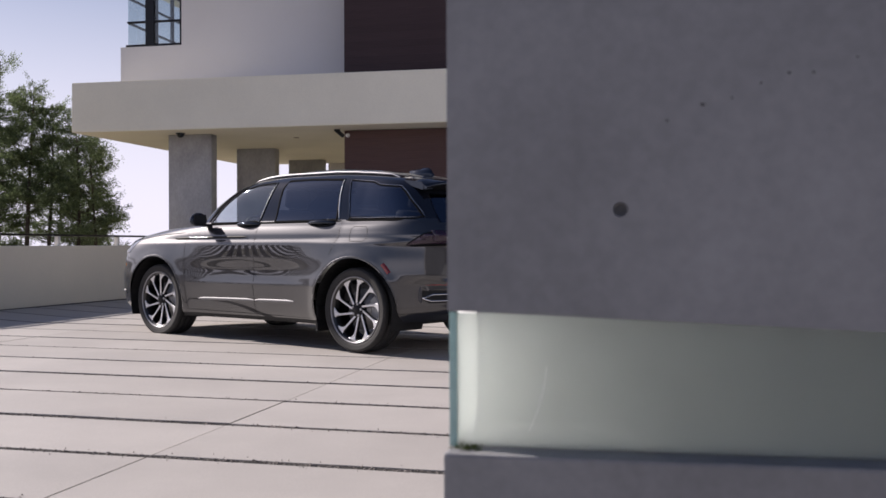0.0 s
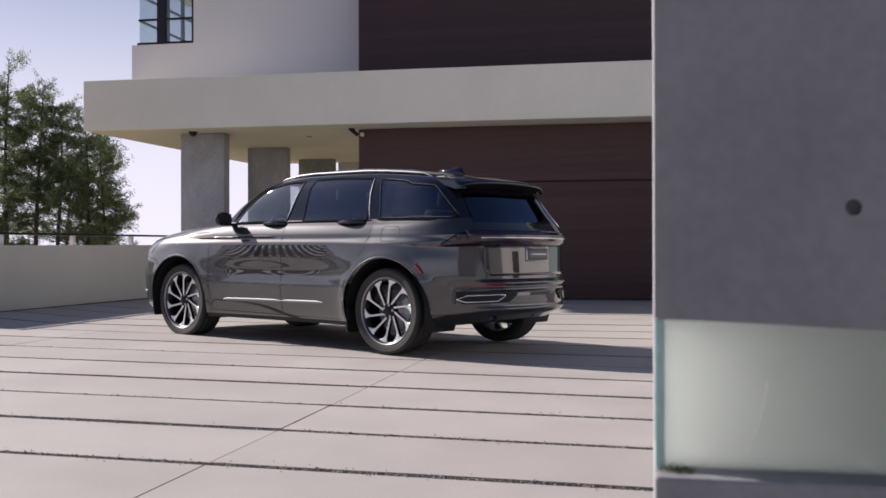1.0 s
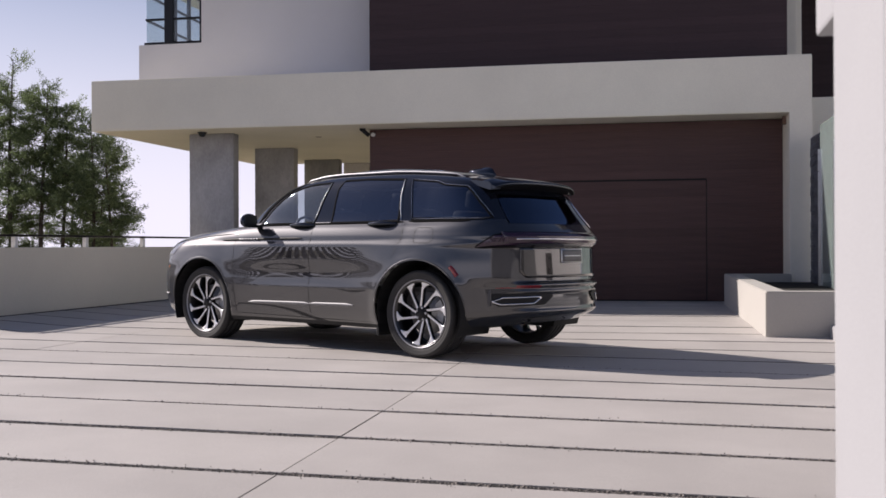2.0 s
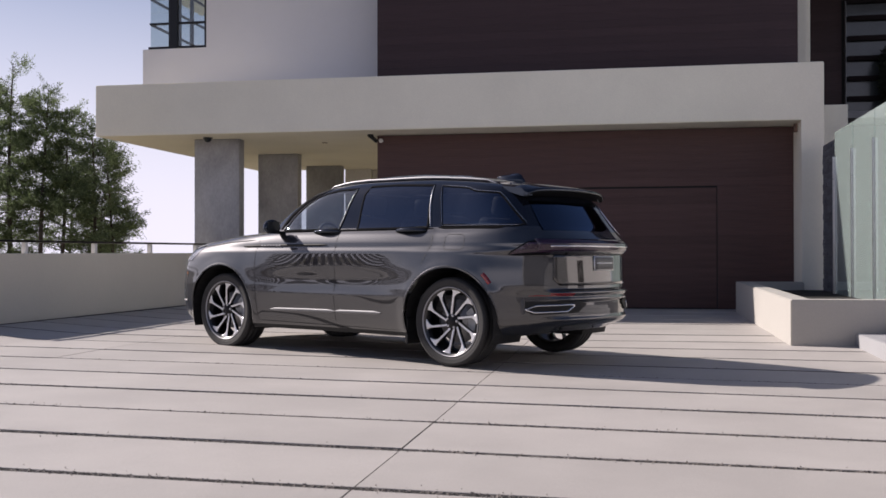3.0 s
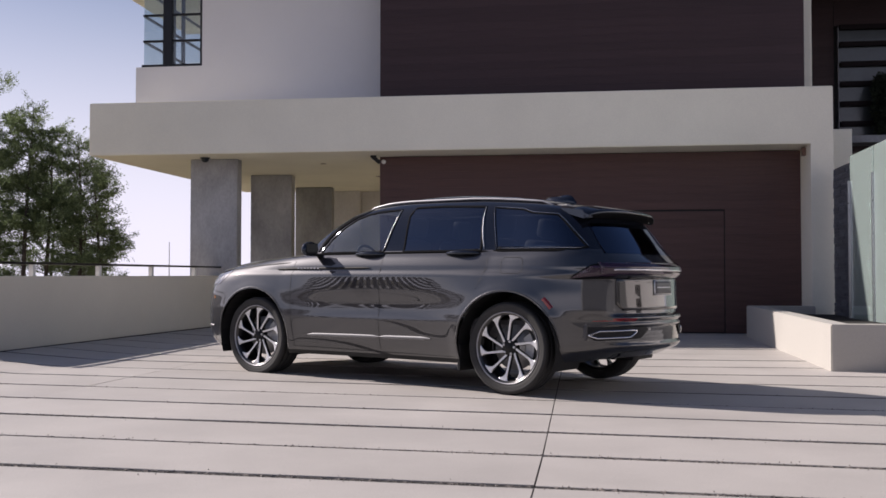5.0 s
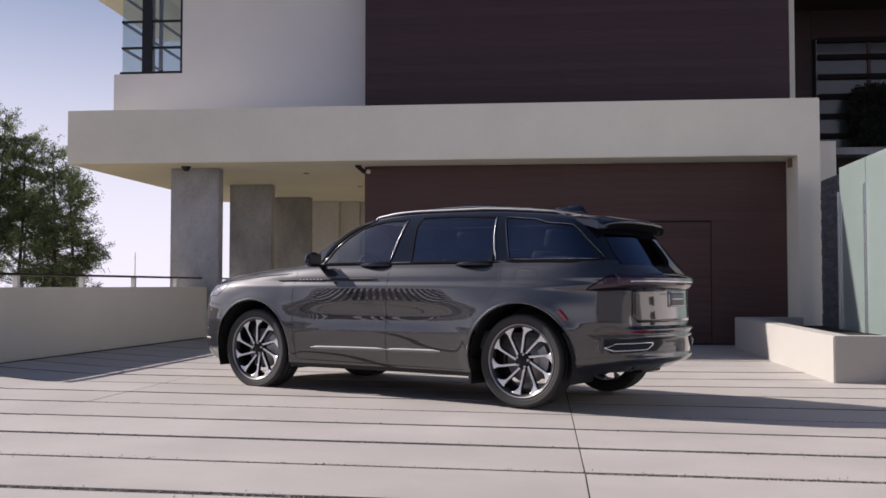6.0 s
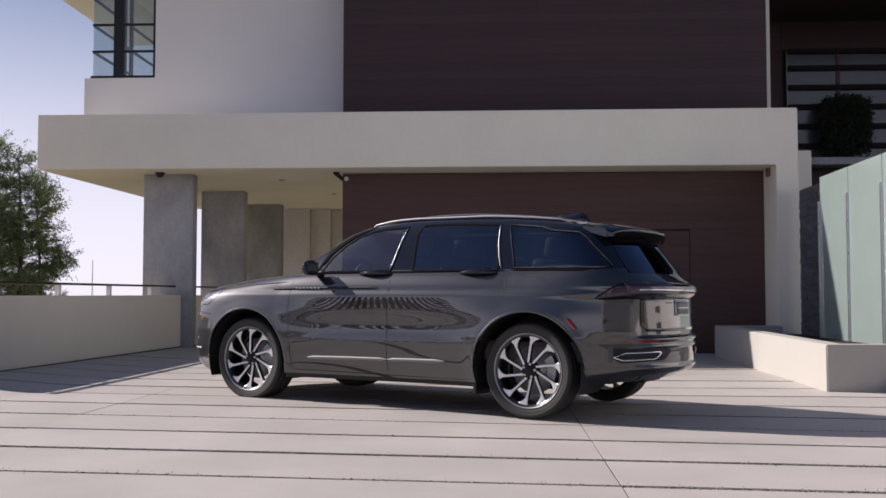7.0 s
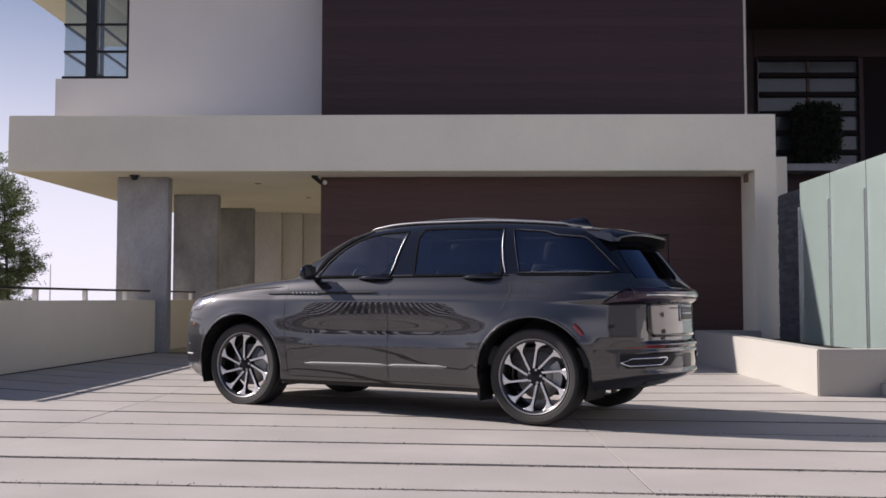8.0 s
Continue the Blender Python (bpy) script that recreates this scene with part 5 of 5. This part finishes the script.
    end_pane([(0.17, 0.82), (0.17, 0.945), (-0.17, 0.945), (-0.17, 0.82)], True, "plate_frame", M_SATIN, gate, 0.018, 3, 6, "bright plate frame", 0.006)
    end_pane([(0.155, 0.832), (0.155, 0.933), (-0.155, 0.933), (-0.155, 0.832)], True, "number_plate", M_PLATE, gate, 0.022, 3, 6, "blank grey plate", 0.003)
    end_pane([(0.13, 0.878), (0.13, 0.888), (-0.13, 0.888), (-0.13, 0.878)], True, "plate_bar", M_SATIN, gate, 0.025, 1, 4, "", 0.002)
    end_pane([(0.74, 0.655), (0.74, 0.664), (-0.74, 0.664), (-0.74, 0.655)], True, "gate_gap", M_TRIM, gate, 0.002, 1, 40)
    for sgn in (1, -1):
        end_pane([(sgn * 0.663, 0.67), (sgn * 0.663, 0.98), (sgn * 0.659, 0.98), (sgn * 0.659, 0.67)], True, "gate_gap", M_TRIM, gate, 0.002, 8, 1)
    # cabin: floor tub, dash, wheel, seats
    part("floor_pan", box((-1.75, -0.74, 0.25), (1.85, 0.74, 0.31), 0.02), M_TRIM, car)
    part("cabin_tub", box((-2.05, -0.80, 0.45), (1.15, 0.80, 0.62), 0.05), M_SEAT, car)
    b = box((0.55, -0.78, 0.62), (1.15, 0.78, 1.13), 0.10, segs=4)
    part("dashboard", b, M_SEAT, car, "charcoal dashboard", smooth=True)
    b = bmesh.new()
    ring = [(0.50 + 0.05 * math.sin(a), 0.38 + 0.18 * math.cos(a), 1.09 + 0.17 * math.sin(a)) for a in [2 * math.pi * k / 24 for k in range(25)]]
    part("steering_wheel", tube(ring, 0.014, 6, b), M_SEAT, car, "dark steering wheel", smooth=True)
    for lo, hi in (((-1.75, -0.56), (-1.15, 0.56)), ((-1.149, 0.47), (0.30, 0.56)), ((-1.149, -0.56), (0.30, -0.47)), ((0.22, -0.469), (0.30, 0.469))):
        part("headliner", box((*lo, 1.548), (*hi, 1.566), 0.006), M_SEATL, car, "pale headliner round the glass roof")
    for xs, mat in ((0.16, M_SEATL), (-0.80, M_SEATL)):
        for ys in (0.38, -0.38):
            seat = part("seat_cushion", box((xs - 0.05, ys - 0.25, 0.62), (xs + 0.45, ys + 0.25, 0.80), 0.06, segs=3), mat, car, "leather seat", smooth=True)
            bb = box((-0.07, -0.24, 0.0), (0.07, 0.24, 0.58), 0.05, segs=3)
            bmesh.ops.transform(bb, matrix=pose(xs - 0.05, ys, 0.74, 0, -14, 0), verts=bb.verts)
            part("seat_back", bb, mat, car, smooth=True)
            bb = box((-0.05, -0.13, 0.0), (0.05, 0.13, 0.18), 0.04, segs=3)
            bmesh.ops.transform(bb, matrix=pose(xs - 0.22, ys, 1.33, 0, -10, 0), verts=bb.verts)
            part("headrest", bb, mat, car, smooth=True)
    return car


build_car()

# ---- trees beyond the parapet ----
def build_tree(x, y, z0, top, radius, crown, seed, mat, bare=0.0, twigs=15, leaves=42):
    """A loose conifer: a trunk, rising limbs and, on their twigs, sprays of many small leaves; crown: the height at which it begins."""
    rnd, rng = random.Random(seed), np.random.default_rng(seed)
    tree = tagged(empty("tree", pose(x, y, z0)), "tall loose conifer with a thin grey trunk behind the parapet", "tree", group="trees beyond the parapet")
    height, low = top - z0, crown - z0
    b = bmesh.new()

    def stem(h):
        t = h / height
        return Vector((0.07 * math.sin(t * 5 + seed), 0.07 * math.cos(t * 4 + seed), h))

    tube([stem(height * i / 13) for i in range(14)], [0.085 * (1 - i / 13) ** 0.8 * height / 8 + 0.006 for i in range(14)], 8, b)
    starts, ends, thin = [], [], []
    n = int((height - low) * 24)
    for i in range(n):
        t = (i + rnd.random()) / n
        base = stem(low + (height - low) * t)
        a = rnd.uniform(0, 2 * math.pi)
        ln = radius * (min(1.0, 0.55 + 2.2 * t) if t < 0.3 else 1.0) * (1 - t) ** 0.62 * rnd.uniform(0.45, 1.12) + 0.12
        rise = ln * (rnd.uniform(0.0, 0.45) + 0.9 * max(0.0, t - 0.65))
        tip = base + Vector((math.cos(a) * ln, math.sin(a) * ln, rise))
        mid = (base + tip) / 2 + Vector((rnd.gauss(0, 0.03), rnd.gauss(0, 0.03), 0.02 * ln))
        tube([base, mid, tip], [0.008 * ln + 0.004, 0.005 * ln + 0.002, 0.0015], 4, b)
        for _ in range(max(3, int(twigs * (0.35 + 0.65 * ln / radius)))):
            u = rnd.uniform(0.22, 1.0) ** 0.8
            p = base.lerp(mid, u * 2) if u < 0.5 else mid.lerp(tip, u * 2 - 1)
            d = (tip - base).normalized() * 0.8 + Vector((rnd.gauss(0, 0.6), rnd.gauss(0, 0.6), rnd.gauss(0.08, 0.35)))
            starts.append(p)
            ends.append(p + d.normalized() * rnd.uniform(0.12, 0.38))
            thin.append(rnd.random() < (0.8 if t > 1 - bare else 0.14))
    part("trunk", b, M_BARK, tree, "grey-brown trunk and limbs", smooth=True)
    keep = ~np.array(thin)
    p0, p1 = np.array(starts)[keep], np.array(ends)[keep]
    m = len(p0) * leaves
    k = np.repeat(np.arange(len(p0)), leaves)
    f = rng.uniform(0.0, 1.05, (m, 1))
    along = (p1 - p0)[k]
    along /= np.linalg.norm(along, axis=1, keepdims=True)
    q = p0[k] + (p1 - p0)[k] * f + rng.normal(0, 0.028, (m, 3))
    d = along * 0.75 + rng.normal(0, 0.55, (m, 3))
    d /= np.linalg.norm(d, axis=1, keepdims=True)
    u = np.cross(d, rng.normal(0, 1, (m, 3)))
    u /= np.linalg.norm(u, axis=1, keepdims=True) + 1e-9
    L, W = rng.uniform(0.030, 0.080, (m, 1)), rng.uniform(0.006, 0.012, (m, 1))
    verts = np.stack([q - u * W * 0.3, q + d * L * 0.5 - u * W, q + d * L, q + d * L * 0.5 + u * W], axis=1).reshape(-1, 3)
    me = bpy.data.meshes.new("crown")
    me.from_pydata(verts.tolist(), [], np.arange(4 * m).reshape(-1, 4).tolist())
    me.materials.append(mat)
    ob = new("crown", me)
    ob.parent = tree
    tagged(ob, "loose dark green foliage with gaps")
    return tree


build_tree(-14.95, 20.2, -3.0, 5.12, 0.95, 0.9, 1, M_LEAF, bare=0.20)
build_tree(-14.10, 20.0, -3.0, 4.48, 0.90, 1.7, 2, M_LEAF, bare=0.10)
build_tree(-13.86, 20.3, -3.0, 3.95, 0.80, 1.9, 3, M_LEAF2)
build_tree(-13.05, 20.0, -2.9, 3.72, 0.84, 0.9, 4, M_LEAF2, leaves=30)
build_tree(-12.52, 19.8, -2.7, 3.20, 0.56, 1.1, 5, M_LEAF2, leaves=28)
build_tree(-15.90, 21.0, -3.2, 4.70, 1.15, 0.6, 6, M_LEAF)
build_tree(-13.60, 21.6, -3.4, 2.30, 1.15, 0.3, 7, M_LEAF)
build_tree(-14.60, 22.0, -3.4, 3.10, 1.20, 0.3, 8, M_LEAF)


# small fixtures
M_BROWN = surface("brown_enamel", (0.20, 0.12, 0.09), 0.5, vary=0.1, bump=0.0)


def build_fixtures():
    dome = tagged(empty("dome_camera", pose(-9.36, 17.42, SLAB_B)), "small dark dome camera under the canopy", "camera")
    part("dome", lathe([(0.0, -0.085), (0.04, -0.078), (0.062, -0.05), (0.066, -0.02), (0.085, -0.018), (0.085, 0.0), (0.0, 0.0)], "Z", 24), M_BLACKP, dome, smooth=True)
    lamp = tagged(empty("wall_lamp", pose(-6.25, 17.66, 2.98)), "small round white wall lamp on the cladding", "lamp")
    part("globe", lathe([(0.0, -0.036), (0.025, -0.032), (0.038, -0.015), (0.038, 0.015), (0.0, 0.015)], "Y", 24), M_LINING, lamp, smooth=True)
    cctv = tagged(empty("bullet_camera", pose(-6.36, 17.5, SLAB_B)), "dark bullet camera hung under the canopy", "camera")
    part("bracket", box((-0.015, -0.015, -0.06), (0.015, 0.015, 0.0), 0.004), M_DARKMET, cctv)
    b = lathe([(0.0, -0.11), (0.03, -0.11), (0.034, -0.08), (0.034, 0.09), (0.0, 0.09)], "Y", 16)
    bmesh.ops.transform(b, matrix=pose(0.01, 0, -0.07, 0, 40, 0) @ pose(0, 0, 0, 0, 0, -90), verts=b.verts)
    part("barrel", b, M_DARKMET, cctv, smooth=True)
    for x, y in ((-7.55, 18.6), (-7.0, 21.0)):
        d = tagged(empty("downlight", pose(x, y, SLAB_B)), "small recessed downlight in the canopy soffit", "lamp", group="soffit lights")
        part("ring", lathe([(0.035, -0.006), (0.055, -0.006), (0.055, 0.0), (0.035, 0.0), (0.035, -0.006)], "Z", 20), M_BROWN, d)
    box_ = tagged(empty("door_sensor", pose(0.62, 17.30, 2.93)), "small dark sensor box at the garage opening", "sensor")
    part("housing", box((0, -0.05, 0), (0.055, 0.05, 0.13), 0.006), M_BROWN, box_)
    mast = tagged(empty("mast", pose(-24.2, 51.6, -8.0)), "thin distant mast on the hillside", "mast")
    part("pole", tube([(0, 0, 0), (0, 0, 7), (0, 0, 10.95)], [0.07, 0.045, 0.02], 6), M_PAINTW, mast)


build_fixtures()


# unseen slatted fence across the plot's corner, added for stripes mirrored in the car's doors
def build_slat_fence():
    f = tagged(empty("slatted_fence", pose(-14.2, -4.0, -2.4)), "unseen dark upright-slatted fence added for the stripes mirrored in the doors", "fence")
    for z in (1.0, 3.9):
        part("fence_rail", box((0.03, 0.0, z), (0.09, 12.6, z + 0.12), 0.006), M_WOOD, f)
    me = None
    for k in range(93):
        if me is None:
            b = box((0, 0, 0), (0.03, 0.078, 4.5), 0.004, segs=1)
            me = bpy.data.meshes.new("fence_slat")
            b.to_mesh(me)
            b.free()
            me.materials.append(M_WOOD)
        ob = new("fence_slat", me)
        ob.parent = f
        ob.location = (0, 0.135 * k, 0.05 * math.sin(k * 1.7))


build_slat_fence()


# hedge in the court
def build_hedge(x, y, z, sx, sy, sz, n, seed, name="hedge"):
    rnd = random.Random(seed)
    h = tagged(empty(name, pose(x, y, z)), "clipped dark green bush in front of the dim window", "bush")
    part("stem", tube([(0, 0, 0), (0.02, 0, sz * 0.4), (0, 0.02, sz * 0.8)], [0.04, 0.03, 0.012], 6), M_BARK, h)
    verts, faces = [], []
    for _ in range(n):
        while True:
            p = Vector((rnd.uniform(-1, 1), rnd.uniform(-1, 1), rnd.uniform(-1, 1)))
            r = max(abs(p.x), abs(p.y), abs(p.z)) * 0.6 + p.length * 0.4
            if 0.55 < r < 1.0 + rnd.gauss(0, 0.06):
                break
        q = Vector((p.x * sx, p.y * sy, sz * 0.55 + p.z * sz * 0.5))
        d = (p + Vector((rnd.gauss(0, 0.7), rnd.gauss(0, 0.7), rnd.gauss(0, 0.7)))).normalized()
        u = d.cross(Vector((rnd.gauss(0, 1), rnd.gauss(0, 1), rnd.gauss(0, 1)))).normalized()
        L, W = rnd.uniform(0.05, 0.10), rnd.uniform(0.015, 0.03)
        i = len(verts)
        verts += [q, q + d * L * 0.5 - u * W, q + d * L, q + d * L * 0.5 + u * W]
        faces.append((i, i + 1, i + 2, i + 3))
    me = bpy.data.meshes.new("leaves")
    me.from_pydata([tuple(v) for v in verts], [], faces)
    me.materials.append(M_HEDGE)
    ob = new("leaves", me)
    ob.parent = h


build_hedge(3.68, 22.62, 3.93, 0.50, 0.3, 1.28, 6000, 5)

# ---- timber cladding and paving, piece by piece ----
cladding("cladding_garage", -6.315, 0.672, 0.075, SLAB_B - 0.01, 17.677, 0.135, M_WOODR, "red-brown stained horizontal timber cladding of the garage front", hole=(-5.2, -0.54, 2.09))
cladding("cladding_upper", -6.315, 0.750, SLAB_T + 0.004, 6.98, 17.677, 0.135, M_WOOD, "dark stained horizontal timber cladding of the upper storey")
cladding("garage_door", -5.19, -0.55, 0.085, 2.083, 17.695, 0.135, M_WOODR, "red-brown timber garage door flush in the cladding")
cladding("cladding_court", 1.2, 2.49, 2.0, 8.0, 23.08, 0.135, M_WOOD, "dark timber cladding of the back court")
cladding("cladding_court_side", 4.86, 9.0, 2.0, 6.37, 23.08, 0.135, M_BAR, "dark timber cladding beside the dim window")
cladding("cladding_court_low", 2.5, 4.85, 2.0, 3.8, 23.08, 0.135, M_WOOD, "dark timber cladding under the dim window")
cladding("cladding_court_top", 2.5, 9.0, 6.39, 8.0, 23.08, 0.135, M_WOOD, "dark timber cladding above the dim window")


def build_paving():
    drive = tagged(empty("pavement"), "pale concrete paving slabs with gravel joints", "paving", kind="structure")
    xs = [-18.54, -14.70, -10.86, -6.93, -3.09, 0.78, 4.65, 8.5]
    y0, step, gap = 4.98, 0.842, 0.062
    for r in range(-16, 16):
        ya, yb = y0 + r * step + gap / 2, y0 + (r + 1) * step - gap / 2
        if ya > 17.6:
            continue
        yb = min(yb, 17.66)
        for xa, xb in zip(xs, xs[1:]):
            # Nearer rows run on left out of view, added as pale ground for the doors' reflection.
            edge = -9.17 if yb > 9.1 else -18.5
            xa, xb = max(xa + 0.004, edge), xb - 0.004
            if xb < edge:
                continue
            b = bmesh.new()
            n = 8
            rows = []
            e = 0.002
            j = [random.uniform(-0.002, 0.002) for _ in range(2)]
            prof = ((ya, -0.05), (ya, -e), (ya + e, 0), (yb - e, 0), (yb, -e), (yb, -0.05))
            for k in range(n + 1):
                x = xa + (xb - xa) * k / n
                row = []
                for y, z in prof:
                    row.append(b.verts.new((x + 0.011 * min(0.0, y - 5.6), y + random.uniform(-0.0015, 0.0015) * (z < 0), ground_z(max(x, -9.5), y) + z + j[0])))
                rows.append(row)
            grid_faces(b, rows)
            b.faces.new(rows[0])
            b.faces.new(rows[-1][::-1])
            bmesh.ops.recalc_face_normals(b, faces=b.faces)
            part("paving_slab", b, M_PAVE, drive)
    # loose gravel in the joints
    rnd = random.Random(11)
    verts, faces = [], []
    for r in range(-5, 10):
        y = y0 + r * step
        dens = 230 if r < 2 else (150 if r < 5 else 30)
        for _ in range(int(15 * dens)):
            x = rnd.uniform(-9.1, 5.5)
            s = rnd.uniform(0.004, 0.011)
            c = Vector((x, y + rnd.uniform(-0.028, 0.028), ground_z(x, y) - 0.009 + rnd.uniform(0, 0.006)))
            if r < 4 and rnd.random() < 0.045:      # a few grains kicked out onto the slabs
                s *= 0.45
                c.y = y + math.copysign(0.034 + abs(rnd.gauss(0, 0.03)), rnd.random() - 0.5)
                c.z = ground_z(x, c.y) + s * 0.5
            i = len(verts)
            q = Euler((rnd.uniform(0, 6), rnd.uniform(0, 6), rnd.uniform(0, 6))).to_matrix()
            for p in ((1, 0, 0), (-1, 0, 0), (0, 1, 0), (0, -1, 0), (0, 0, 0.8), (0, 0, -0.8)):
                verts.append(tuple(c + q @ (Vector(p) * s * rnd.uniform(0.7, 1.2))))
            for f in ((0, 2, 4), (2, 1, 4), (1, 3, 4), (3, 0, 4), (2, 0, 5), (1, 2, 5), (3, 1, 5), (0, 3, 5)):
                faces.append(tuple(i + k for k in f))
    me = bpy.data.meshes.new("joint_gravel")
    me.from_pydata(verts, [], faces)
    me.materials.append(M_PEBBLE)
    tagged(new("joint_gravel", me), "grey gravel in the open paving joints", "gravel", kind="stuff")


build_paving()
